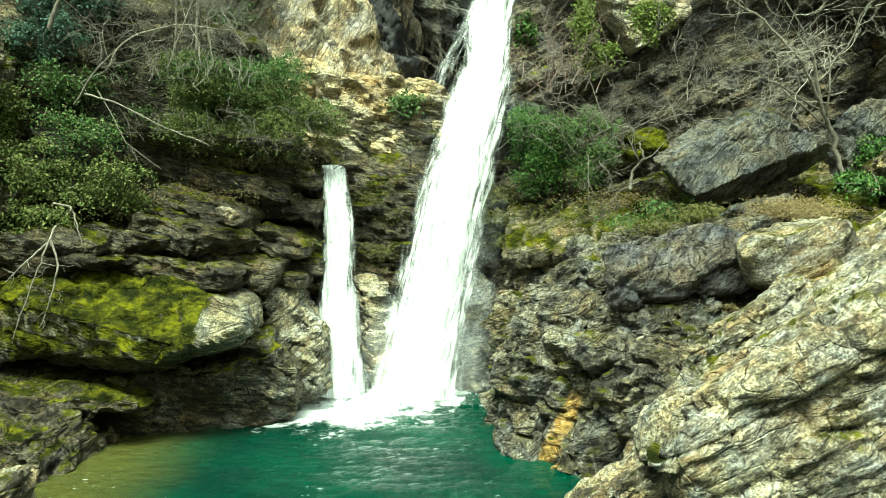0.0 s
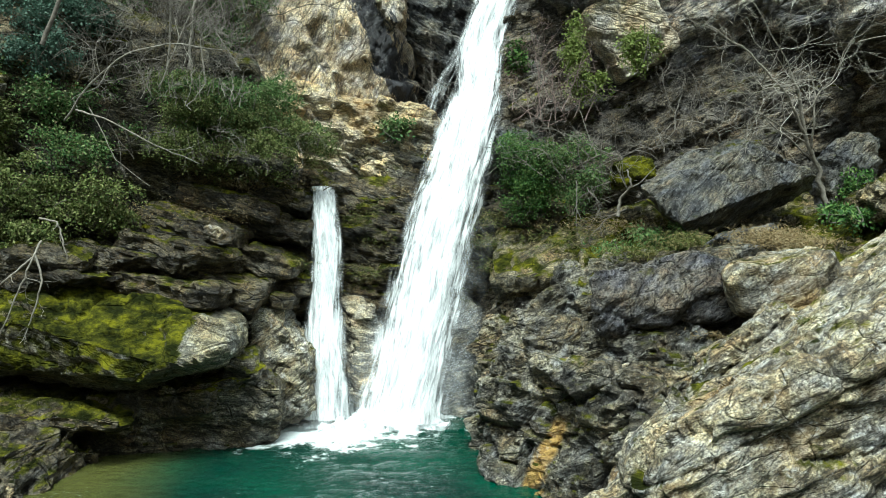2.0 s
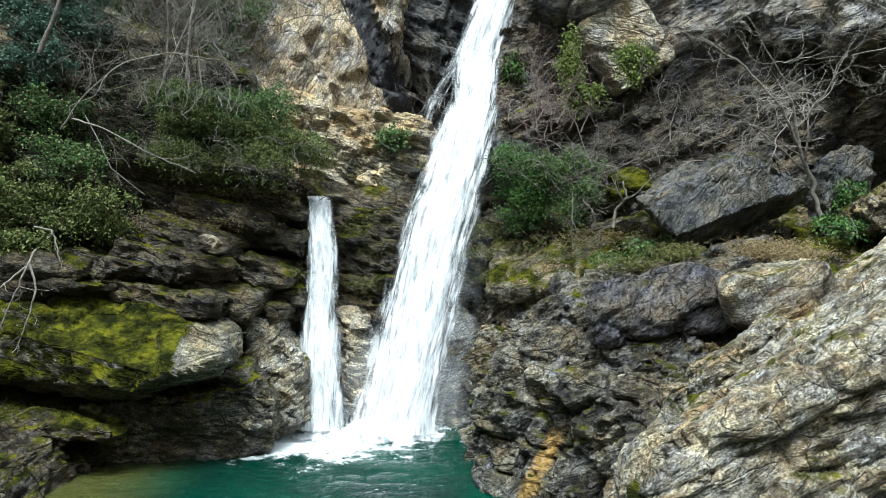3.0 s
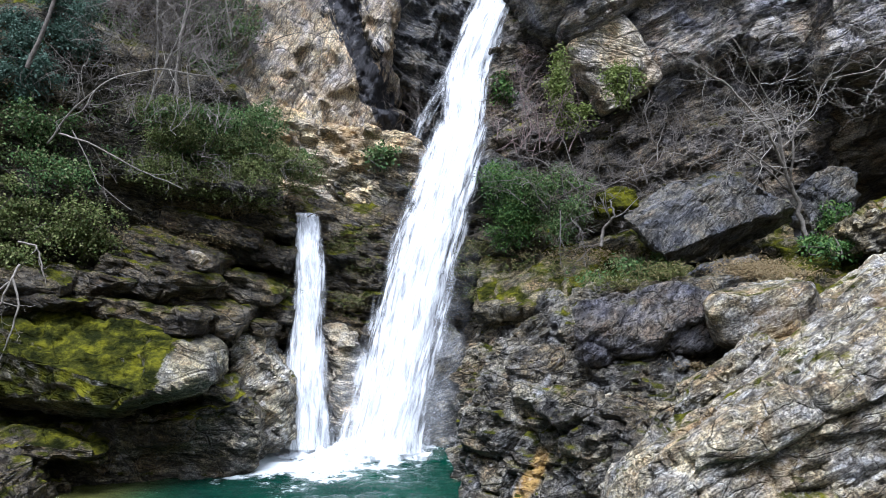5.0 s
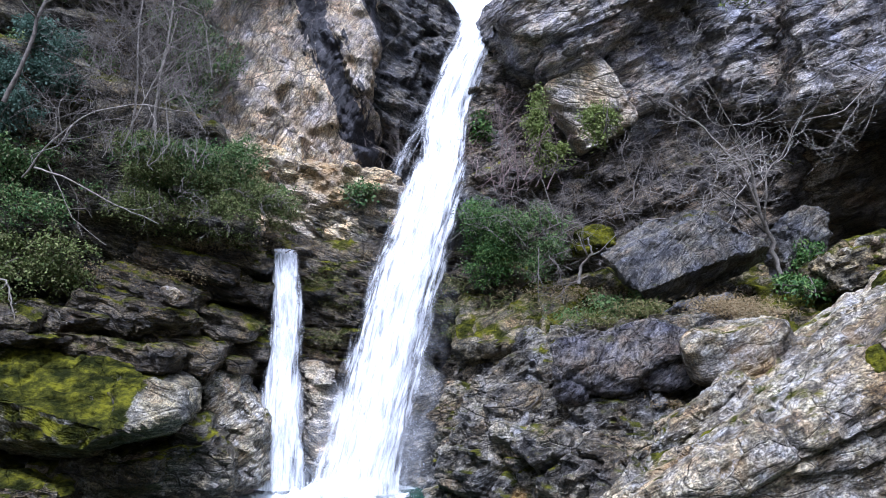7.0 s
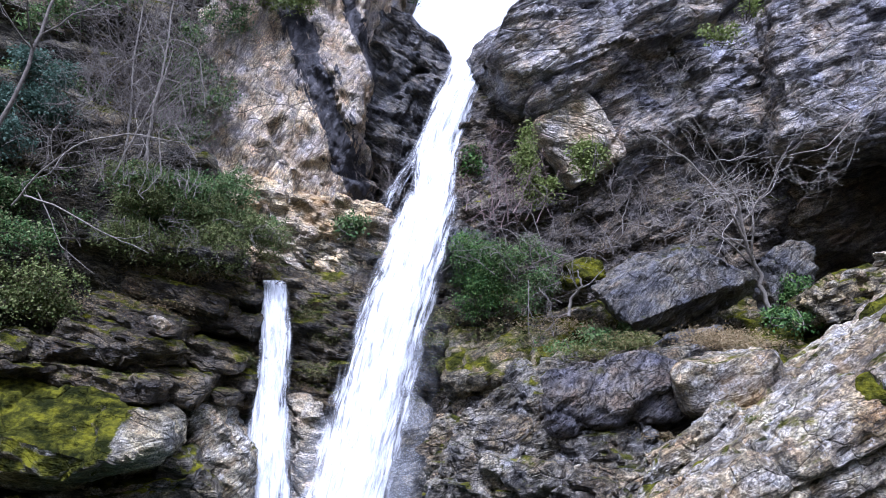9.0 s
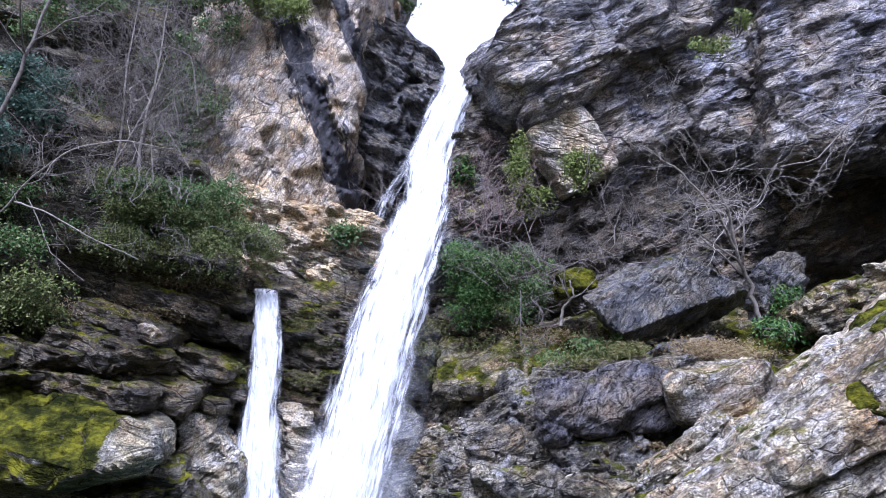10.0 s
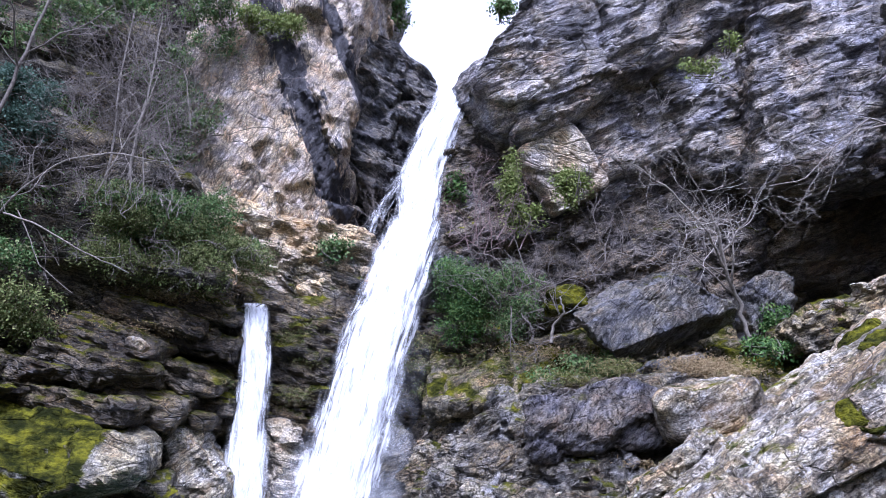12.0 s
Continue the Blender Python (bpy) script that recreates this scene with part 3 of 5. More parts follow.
def grass(name, centre, spread, count, length, mat, seed, label, category="grass"):
    rng = np.random.RandomState(seed)
    n = count
    p = rng.normal(size=(n, 3)) * np.array(spread) * 0.5
    fw = rng.normal(size=(n, 3)) * (1.0, 0.8, 0.45) + np.array((0, -0.35, 0.1))
    fw /= np.linalg.norm(fw, axis=1, keepdims=True)
    sd = np.cross(fw, rng.normal(size=(n, 3)))
    sd /= np.linalg.norm(sd, axis=1, keepdims=True)
    ln = length * rng.uniform(0.5, 1.3, (n, 1))
    w = 0.006
    tip = p + fw * ln - np.array((0, 0, 0.35)) * ln
    midp = p + fw * ln * 0.55 + np.array((0, 0, 0.12)) * ln
    v = np.stack([p - sd * w, p + sd * w, midp + sd * w, tip, midp - sd * w], 1).reshape(-1, 3)
    i = np.arange(n)[:, None] * 5
    f = np.concatenate([i + (0, 1, 2), i + (0, 2, 4), i + (4, 2, 3)])
    ob = mesh_object(name, v, f, M[mat], smooth=False)
    ob.location = centre
    return tagged(ob, label, category, kind="stuff")


# ---- ground ----
GX, GY = np.meshgrid(np.linspace(-1, 1, 161), np.linspace(-1, 1, 161), indexing="ij")
GX, GY = 400 * GX ** 5 + 40 * GX, 400 * GY ** 5 + 40 * GY + 8


def step(a, b, x):
    s = np.clip((x - a) / (b - a), 0, 1)
    return s * s * (3 - 2 * s)


gz = -1.6 + 12.0 * np.maximum(np.maximum(step(20, 25, GY), step(9, 17, np.abs(GX - 2)) * step(2, 9, GY)), 0)
gz = gz + 3.9 * step(4.5, 1.5, GY) * (1 - step(9, 17, np.abs(GX)) * step(2, 9, GY))
# unseen rises behind and beside the camera, added to block low sky light
gz = gz + 13.0 * step(-3, -24, GY) + 9.0 * step(11, 22, np.abs(GX)) * (1 - step(2, 9, GY))
g_pts = np.stack([GX.ravel(), GY.ravel(), gz.ravel()], 1)
g_pts[:, 2] += 0.25 * fbm(g_pts * 0.5, 4, 3)
g_idx = np.arange(161 * 161).reshape(161, 161)
g_q = np.stack([g_idx[:-1, :-1], g_idx[1:, :-1], g_idx[1:, 1:], g_idx[:-1, 1:]], -1).reshape(-1, 4)
tagged(mesh_object("ground", g_pts, g_q, M["earth"]), "dark stony ground of the gorge, with added unseen hills that block sky light", "ground", kind="structure")

# ---- cliffs ----
rock("cliff_left_pale", (-2.45, 20.2, 11.35), (2.75, 2, 4.9), (-7, -4, 0), "streaked", 11,
     "pale cliff streaked with black water stains", "cliff", kind="structure", lumps=0.06, layer=0.7, layers=0.22, box=9, cuts=2, block=1.9, rug=0.12, gaps=0.07, bed=UP_STEEP)
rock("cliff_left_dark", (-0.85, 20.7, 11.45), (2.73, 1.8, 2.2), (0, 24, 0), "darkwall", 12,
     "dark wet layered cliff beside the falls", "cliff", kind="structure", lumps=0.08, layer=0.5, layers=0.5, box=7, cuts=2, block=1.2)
rock("cliff_left_top", (-2.77, 22.5, 16.33), (3.4, 2.5, 2.33), (0, 14, 0), "over", 13,
     "weathered grey cliff top", "cliff", kind="structure", fine=1.8, layer=0.6, box=6)
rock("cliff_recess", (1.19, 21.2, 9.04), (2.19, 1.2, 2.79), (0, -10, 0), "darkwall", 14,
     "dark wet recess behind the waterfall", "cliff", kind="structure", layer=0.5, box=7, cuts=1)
rock("cliff_right_nose", (4.1, 19.3, 11.2), (1.7, 1.8, 1.7), (0, -30, 0), "over", 15,
     "grey rounded cliff nose beside the falls", "cliff", kind="structure", layer=0.5, layers=0.3, bed=UP_RIGHT, box=5, cuts=3, block=1.8, rug=0.08, gaps=0.04)
rock("cliff_right_top", (6.45, 18.5, 14.2), (5.4, 2.0, 2.35), (0, -35, 0), "over", 16,
     "grey cliff above a slanting crack", "cliff", kind="structure", lumps=0.1, layer=0.5, layers=0.16, bed=UP_RIGHT, box=7, cuts=0, block=2.2, rug=0.07, gaps=0.05, splits=((-0.7, 0, 0.7, 0.68),))
rock("cliff_right_summit", (11.2, 20.4, 16.6), (4.6, 2.2, 2.6), (0, -22, 0), "over", 179,
     "weathered grey cliff above the overhang", "cliff", kind="structure", fine=1.4, layer=0.5, layers=0.2, bed=UP_RIGHT, box=7, cuts=2, block=2.2, rug=0.08, gaps=0.05)
rock("cliff_right_overhang", (11.3, 19.1, 12.2), (3.9, 2.4, 2.15), (0, -24, -3), "over", 17,
     "dark grey overhanging cliff with pale lichen", "cliff", kind="structure", lumps=0.08, layer=0.5, layers=0.2, bed=UP_RIGHT, box=7, cuts=1, block=2.2, rug=0.09, gaps=0.05)
rock("cliff_right_side", (12.9, 17.4, 11.2), (3.5, 2.2, 2.3), (0, -3, -8), "over", 18,
     "dark grey overhanging cliff flank", "cliff", kind="structure", lumps=0.06, layer=0.5, layers=0.25, bed=UP_RIGHT, box=12, cuts=0, block=2.2, rug=0.08, gaps=0.05)
rock("cliff_right_pillar", (7.0, 18.6, 10.1), (1.7, 1.5, 1.75), (0, -25, 0), "over", 19,
     "dark stained rock below the overhang", "cliff", kind="structure", layer=0.5, layers=0.25, rug=0.1, gaps=0.05, bed=UP_RIGHT)
rock("cliff_right_flank", (13.78, 13.5, 8.73), (2.36, 2.4, 4.51), (0, 0, -35), "over", 20,
     "dark grey flank of the gorge", "cliff", kind="structure", fine=1.8, layer=0.5, bed=UP_RIGHT)
rock("cave_wall", (13.86, 19.2, 8.14), (5.04, 1.5, 2.29), (0, 0, 0), "cave", 21,
     "dark brown back wall of a shallow cave", "cliff", kind="structure", fine=1.8, bed=UP_RIGHT, box=7)
rock("cliff_brown", (5.92, 18.9, 7.86), (4.82, 1.5, 2.86), (0, 0, 0), "brown", 22,
     "brown rock wall behind bare brush", "cliff", kind="structure", layer=0.5, bed=UP_RIGHT, box=7, cuts=1, block=1.2)
rock("cliff_pale_block", (4.7, 18.05, 9.1), (0.85, 1.1, 1.0), (0, -35, 0), "pale", 23,
     "pale bare block under the overhang", "rock", kind="structure", bed=UP_RIGHT, box=12, cuts=0, lumps=0.05, rug=0.05, layers=0.06, gaps=0.03, block=1.4)
rock("cliff_step", (-1.88, 18.95, 1.98), (4.98, 2.3, 3.39), (0, 0, 0), "step", 24,
     "mossy brown layered rock step behind the falls", "cliff", kind="structure", lumps=0.06, layer=0.4, layers=0.5, box=8, cuts=1, block=0.9, rug=0.2)
rock("cliff_ochre_ledge", (-2.15, 18.9, 6.33), (2.26, 1.4, 1.2), (0, 8, 0), "ochre", 25,
     "ochre and grey broken ledge under the cliff", "cliff", kind="structure", layer=0.3, layers=0.5, box=7, cuts=1, block=0.7, rug=0.22)
rock("cliff_chute", (-0.7, 18.1, 5.13), (0.89, 0.8, 1.51), (0, -34, 0), "left", 26,
     "wet grey rock chute of the waterfall", "cliff", kind="structure", layer=0.4, box=6, cuts=1, block=0.9)
rock("cliff_chute_side", (1.96, 17.6, 6), (0.87, 0.9, 0.77), (0, -38, 0), "slate", 27,
     "dark pointed rock beside the fall", "rock", kind="structure", bed=UP_RIGHT)
rock("cliff_left_slope", (-8.97, 17.4, 6.72), (4.43, 2.5, 2.63), (0, 14, 12), "earth", 28,
     "dark earthy slope overgrown with shrubs", "slope", kind="structure", fine=1.8, box=7, cuts=1)
rock("cliff_left_upper", (-9.29, 19.5, 12.53), (4.5, 2, 5.12), (0, 10, 20), "earth", 29,
     "dark earthy slope high above the pool", "slope", kind="structure", fine=1.8, box=7, cuts=1)
rock("cliff_left_flank", (-11.39, 13.5, 3.46), (2.69, 2.5, 4.51), (0, 0, 30), "left", 30,
     "dark layered rock flank of the gorge", "cliff", kind="structure", fine=1.8, box=7, cuts=1)
rock("cliff_right_lower", (3.6, 14.8, 0.45), (3.9, 2, 2.9), (-16, -6, -36), "right", 31,
     "grey jointed rock wall above the pool", "cliff", kind="structure", lumps=0.05, layer=0.4, layers=0.4, bed=UP_RIGHT, box=8, cuts=1, block=1.0, rug=0.2, gaps=0.26)
rock("cliff_right_ledge", (5.39, 15.2, 3.85), (3.99, 2, 0.54), (28, -2, -22), "ledge", 32,
     "mossy earth ledge under the overhang", "ledge", kind="structure", layer=0.3, bed=UP_RIGHT, box=7, cuts=1, block=0.7)
rock("cliff_right_ledge_step", (2.17, 17.5, 3.98), (1.25, 1, 1.04), (15, -6, -22), "step", 33,
     "mossy layered rock beside the fall", "cliff", kind="structure", layer=0.3, layers=0.6, bed=UP_RIGHT, box=7, cuts=1, block=0.6)
rock("cliff_right_foot", (2.25, 14.05, 0.5), (1.3, 1.2, 1.9), (-14, -4, -45), "right", 34,
     "dark wet rock foot beside the fall", "cliff", kind="structure", lumps=0.06, layer=0.3, layers=0.4, bed=UP_RIGHT, box=7, cuts=2, block=0.8, rug=0.2, gaps=0.26)
rock("cliff_right_toe", (2.95, 11.75, 0.3), (2, 1.3, 1.6), (-12, -4, -50), "right", 35,
     "grey jointed rock foot dipping into the pool", "cliff", kind="structure", lumps=0.06, layer=0.3, layers=0.4, bed=UP_RIGHT, box=7, cuts=2, block=0.85, rug=0.2, gaps=0.26)
# ---- single rocks ----
rock("boulder", (5.88, 14.3, 5.15), (1.57, 0.9, 0.89), (0, -10, 0), "slate", 36,
     "large dark slate boulder lying on the ledge", "boulder", box=7.0, cuts=3, bed=UP_STEEP2, layer=0.3, layers=0.3, rug=0.1, splits=((-0.55, -0.2, 0.8, 0.66), (0.3, -0.5, -0.8, 0.78), (0.75, -0.2, 0.6, 0.85), (-0.2, -0.9, 0.4, 0.75)))
rock("standing_stone", (8.7, 15, 5.39), (0.51, 0.5, 0.98), (0, 4, 0), "slate", 37,
     "upright grey boulder with ivy before the cave", "boulder", box=7.0, cuts=1, splits=((-0.6, 0, 0.8, 0.9),), rug=0.08)
rock("moss_hump", (4.28, 15.2, 5.46), (0.53, 0.5, 0.31), (0, -22, 0), "cushion", 38,
     "small hump of rock under bright moss", "boulder", box=3)
rock("slate_slab", (4.35, 12.5, 3.12), (1.45, 0.8, 0.58), (0, -10, -20), "wet", 39,
     "smooth dark slate slab in the rock wall", "rock", bed=UP_RIGHT, layer=0.4, layers=0.12, box=6, cuts=6, rug=0.09, gaps=0.06, block=1.2)
rock("pale_slab", (5.44, 10.9, 3.36), (0.8, 0.8, 0.62), (0, -24, -20), "near", 40,
     "pale grey slab above a dark crack", "rock", bed=UP_SLAB, layer=0.4, layers=0.12, box=4, rug=0.08, gaps=0.05)
rock("ledge_stone", (5.64, 13, 4.02), (0.64, 0.5, 0.23), (0, -12, -10), "slate", 41,
     "flat dark stone on the ledge edge", "rock", bed=UP_RIGHT, box=6)
rock("near_slab", (6.05, 9.2, 1.64), (3.15, 1.9, 1.72), (0, -36, -14), "near", 42,
     "big pale foliated slab with lichen and moss", "rock", bed=UP_SLAB, lumps=0.03, layer=0.42, layers=0.26, box=10, cuts=0, block=1.5, rug=0.1, gaps=0.07)
rock("slab_toe", (3.01, 9.6, 0.32), (1.45, 1, 0.57), (0, -34, -14), "near", 43,
     "pale foliated rock toe dipping to the pool", "rock", bed=UP_SLAB, layer=0.3, layers=0.35, box=6, cuts=2)
rock("pale_slab", (4.52, 10.2, 2.42), (0.9, 0.6, 0.32), (0, -40, -14), "near", 44,
     "pale foliated slab beside a dark hollow", "rock", bed=UP_SLAB, layer=0.25, layers=0.4, box=6)
rock("mossy_boulder", (-5.85, 13.15, 2.03), (2.35, 1.5, 0.92), (0, 5, 0), "mossy", 45,
     "large rounded boulder with yellow-green moss and a bare pale end", "boulder", lumps=0.1, layer=0.5, layers=0.12, box=4, cuts=2, rug=0.1, gaps=0.08, splits=((0.05, -0.72, 0.7, 0.68), (0.3, -0.3, 0.9, 0.86), (0.75, -0.3, -0.6, 0.85), (0.1, -0.6, -0.8, 0.85)))
rock("foot_slab", (-4.45, 14.0, 0.5), (1.62, 1.35, 0.78), (0, -5, 4), "left", 180,
     "broad grey-brown rock undercutting the mossy boulder", "rock", lumps=0.1, layer=0.3, layers=0.3, box=4.5, cuts=2, rug=0.1, gaps=0.08)
rock("layered_shelf", (-5.99, 14.3, -0.02), (2.82, 1.6, 0.57), (0, -3, 0), "step", 46,
     "dark layered rock shelf at the water", "rock", layer=0.25, layers=0.6, box=6)
rock("layered_shelf", (-6.88, 11.6, 0.35), (1.25, 1.2, 0.46), (0, 16, 0), "step", 47,
     "mossy layered rock shelf sloping into the pool", "rock", layer=0.2, layers=0.6, box=6)
rock("foot_rock", (-3.22, 15.2, 1.31), (0.85, 1, 1.27), (0, -5, 0), "near", 48,
     "pale rounded rock beside the small fall", "rock", layer=0.4, layers=0.3)
rock("foot_rock", (-3.59, 14.2, 0.92), (0.57, 0.9, 0.79), (0, -25, 0), "left", 49,
     "grey rounded rock at the pool edge", "rock", layer=0.4, layers=0.3)
rock("foot_rock", (-1.57, 16.4, 1.36), (0.63, 0.8, 1.24), (0, -10, 0), "pale", 50,
     "pale bare rock between the two falls", "rock")
rock("shore_stone", (-5.69, 9, 0.42), (0.32, 0.5, 0.3), (0, 0, 0), "near", 51,
     "pale rounded stone at the pool edge", "rock", box=3)
rock("cliff_right_bank", (10.15, 13.4, 5.17), (2.03, 1.6, 0.59), (0, -19, -16), "ledge", 52,
     "earth bank with stones before the cave", "ledge", kind="structure", bed=UP_RIGHT, box=6)
rock("loose_stone", (9.36, 12.65, 5.75), (0.2, 0.25, 0.14), (0, -10, 0), "near", 53,
     "pale loose stone on the bank before the cave", "stone", group="loose stones")
rock("loose_stone", (8.69, 12.6, 5.4), (0.13, 0.25, 0.1), (0, -10, 0), "near", 54,
     "pale loose stone on the bank before the cave", "stone", group="loose stones")
rock("loose_stone", (9.8, 12.6, 5.92), (0.18, 0.25, 0.14), (0, -10, 0), "near", 55,
     "pale loose stone on the bank before the cave", "stone", group="loose stones")
rock("loose_stone", (8.3, 12.65, 5.21), (0.1, 0.25, 0.07), (0, -10, 0), "near", 56,
     "pale loose stone on the bank before the cave", "stone", group="loose stones")
rock("near_slab_crest", (8.36, 10.3, 3.87), (2.46, 1.2, 0.98), (0, -38, -14), "near", 57,
     "pale crest of the slab with moss cushions", "rock", bed=UP_SLAB, lumps=0.03, layer=0.4, layers=0.24, box=8, cuts=0, block=1.2, rug=0.09, gaps=0.07)
rock("moss_cushion", (7.8, 10.65, 4.64), (0.42, 0.3, 0.06), (4, -45, 0), "cushion", 58,
     "flat cushion of yellow-green moss on the slab", "moss", group="moss cushions", box=2.2, cuts=0, lumps=0.25, block=0.12, rug=0.2, layers=0.0)
rock("moss_cushion", (6.88, 8.95, 4.48), (0.3, 0.22, 0.06), (19, -38, 0), "cushion", 59,
     "flat cushion of yellow-green moss on the slab", "moss", group="moss cushions", box=2.2, cuts=0, lumps=0.25, block=0.12, rug=0.2, layers=0.0)
rock("moss_cushion", (5.54, 7.6, 3.58), (0.24, 0.2, 0.05), (28, -45, 0), "cushion", 60,
     "flat cushion of yellow-green moss on the slab", "moss", group="moss cushions", box=2.2, cuts=0, lumps=0.25, block=0.12, rug=0.2, layers=0.0)
rock("moss_cushion", (5.64, 7.45, 3.46), (0.2, 0.14, 0.04), (26, -25, 0), "cushion", 61,
     "flat cushion of yellow-green moss on the slab", "moss", group="moss cushions", box=2.2, cuts=0, lumps=0.25, block=0.12, rug=0.2, layers=0.0)
rock("cliff_right_middle", (3.75, 13.05, 1.25), (1.8, 1.1, 1.25), (-14, -8, -40), "right", 62,
     "jointed grey rock under the slate slab", "cliff", kind="structure", lumps=0.06, layer=0.3, layers=0.4, bed=UP_RIGHT, box=7, cuts=2, block=0.8, rug=0.2, gaps=0.26)
rock("foot_rock", (0.72, 16.5, 1.08), (0.63, 0.8, 1.51), (0, -8, 0), "right", 63,
     "wet grey rock behind the spray of the fall", "rock", bed=UP_RIGHT)
# lip added inside the overhanging creepers so that the bank below falls into shade
rock("bank_overhang", (-4.75, 15.75, 5.75), (1.8, 1.0, 0.3), (0, 6, -6), "earth", 186,
     "dark earth lip added under creepers to shade the bank", "bank", kind="structure", layer=0.25, layers=0.5, box=5, cuts=3, rug=0.2, gaps=0.12, block=0.5)
rock("broken_stone", (-4.15, 13.7, 4.02), (0.2, 0.24, 0.13), (0, 25, 0), "near", 190,
     "pale broken end of a rock bed", "rock", box=6, cuts=4)
# layered rocks in steps on the left side; dark step colour paints the plants' shade
rock("layered_rock", (-7.21, 13.6, 3.02), (1.41, 0.79, 0.28), (0, 3, -6.35), "step", 64,
     "mossy layered rock in the stepped bank, shade painted as dark colour", "rock", group="layered rocks of the bank", layer=0.2, layers=0.6, box=9, cuts=2, block=0.5, rug=0.14, gaps=0.12)
rock("layered_rock", (-5.49, 14.2, 2.98), (1.58, 0.86, 0.27), (0, 8, -5.52), "step", 65,
     "mossy layered rock in the stepped bank, shade painted as dark colour", "rock", group="layered rocks of the bank", layer=0.2, layers=0.6, box=9, cuts=2, block=0.5, rug=0.14, gaps=0.12)
rock("layered_rock", (-6.65, 14.3, 3.48), (1.37, 0.73, 0.3), (0, 9, -1.57), "step", 66,
     "mossy layered rock in the stepped bank, shade painted as dark colour", "rock", group="layered rocks of the bank", layer=0.2, layers=0.6, box=9, cuts=2, block=0.5, rug=0.14, gaps=0.12)
rock("layered_rock", (-5.12, 14.8, 3.52), (1.18, 1.07, 0.35), (0, 14, 4.81), "step", 67,
     "mossy layered rock in the stepped bank, shade painted as dark colour", "rock", group="layered rocks of the bank", layer=0.2, layers=0.6, box=9, cuts=2, block=0.5, rug=0.14, gaps=0.12)
rock("layered_rock", (-4.36, 15, 2.92), (1.07, 1.01, 0.31), (0, 10, -4.45), "step", 68,
     "mossy layered rock in the stepped bank, shade painted as dark colour", "rock", group="layered rocks of the bank", layer=0.2, layers=0.6, box=9, cuts=2, block=0.5, rug=0.14, gaps=0.12)
rock("layered_rock", (-3.83, 15.8, 3.49), (1.13, 0.91, 0.33), (0, 8, -3.57), "step", 69,
     "mossy layered rock in the stepped bank, shade painted as dark colour", "rock", group="layered rocks of the bank", layer=0.2, layers=0.6, box=9, cuts=2, block=0.5, rug=0.14, gaps=0.12)
rock("layered_rock", (-4.94, 15.0, 4.1), (0.98, 0.77, 0.29), (0, 16, -6.3), "step", 70,
     "mossy layered rock in the stepped bank, shade painted as dark colour", "rock", group="layered rocks of the bank", layer=0.2, layers=0.6, box=9, cuts=2, block=0.5, rug=0.14, gaps=0.12)
rock("layered_rock", (-3.66, 16.2, 4.18), (0.97, 0.79, 0.28), (0, 10, 6.84), "step", 71,
     "mossy layered rock in the stepped bank, shade painted as dark colour", "rock", group="layered rocks of the bank", layer=0.2, layers=0.6, box=9, cuts=2, block=0.5, rug=0.14, gaps=0.12)
rock("layered_rock", (-4.49, 16, 4.62), (1.08, 1.03, 0.28), (0, 14, 4.91), "step", 72,
     "mossy layered rock in the stepped bank, shade painted as dark colour", "rock", group="layered rocks of the bank", layer=0.2, layers=0.6, box=9, cuts=2, block=0.5, rug=0.14, gaps=0.12)
rock("layered_rock", (-3.34, 16.6, 4.78), (0.66, 1.02, 0.34), (0, 20, -4.91), "step", 73,
     "mossy layered rock in the stepped bank, shade painted as dark colour", "rock", group="layered rocks of the bank", layer=0.2, layers=0.6, box=9, cuts=2, block=0.5, rug=0.14, gaps=0.12)
rock("layered_rock", (-5.77, 15, 3.93), (1.07, 0.82, 0.26), (0, 14, 2.03), "step", 74,
     "mossy layered rock in the stepped bank, shade painted as dark colour", "rock", group="layered rocks of the bank", layer=0.2, layers=0.6, box=9, cuts=2, block=0.5, rug=0.14, gaps=0.12)
rock("layered_rock", (-7.41, 13.8, 3.45), (0.99, 0.99, 0.31), (0, -4, 5.67), "step", 75,
     "mossy layered rock in the stepped bank, shade painted as dark colour", "rock", group="layered rocks of the bank", layer=0.2, layers=0.6, box=9, cuts=2, block=0.5, rug=0.14, gaps=0.12)
rock("layered_rock", (-3.79, 15.6, 2.5), (0.99, 1.05, 0.35), (0, 6, -6.61), "step", 76,
     "mossy layered rock in the stepped bank, shade painted as dark colour", "rock", group="layered rocks of the bank", layer=0.2, layers=0.6, box=9, cuts=2, block=0.5, rug=0.14, gaps=0.12)
rock("layered_rock", (-3.28, 16.2, 3.02), (0.64, 0.94, 0.39), (0, 4, 2.75), "step", 77,
     "mossy layered rock in the stepped bank, shade painted as dark colour", "rock", group="layered rocks of the bank", layer=0.2, layers=0.6, box=9, cuts=2, block=0.5, rug=0.14, gaps=0.12)
rock("layered_rock", (-7.24, 12.4, 0.81), (1.18, 0.9, 0.22), (0, 12, -5.16), "step", 78,
     "mossy layered rock in the stepped bank, shade painted as dark colour", "rock", group="layered rocks of the bank", layer=0.2, layers=0.6, box=9, cuts=2, block=0.5, rug=0.14, gaps=0.12)
rock("layered_rock", (-4.97, 13.6, 0.88), (1.19, 0.89, 0.24), (0, -4, -6.57), "step", 79,
     "mossy layered rock in the stepped bank, shade painted as dark colour", "rock", group="layered rocks of the bank", layer=0.2, layers=0.6, box=9, cuts=2, block=0.5, rug=0.14, gaps=0.12)
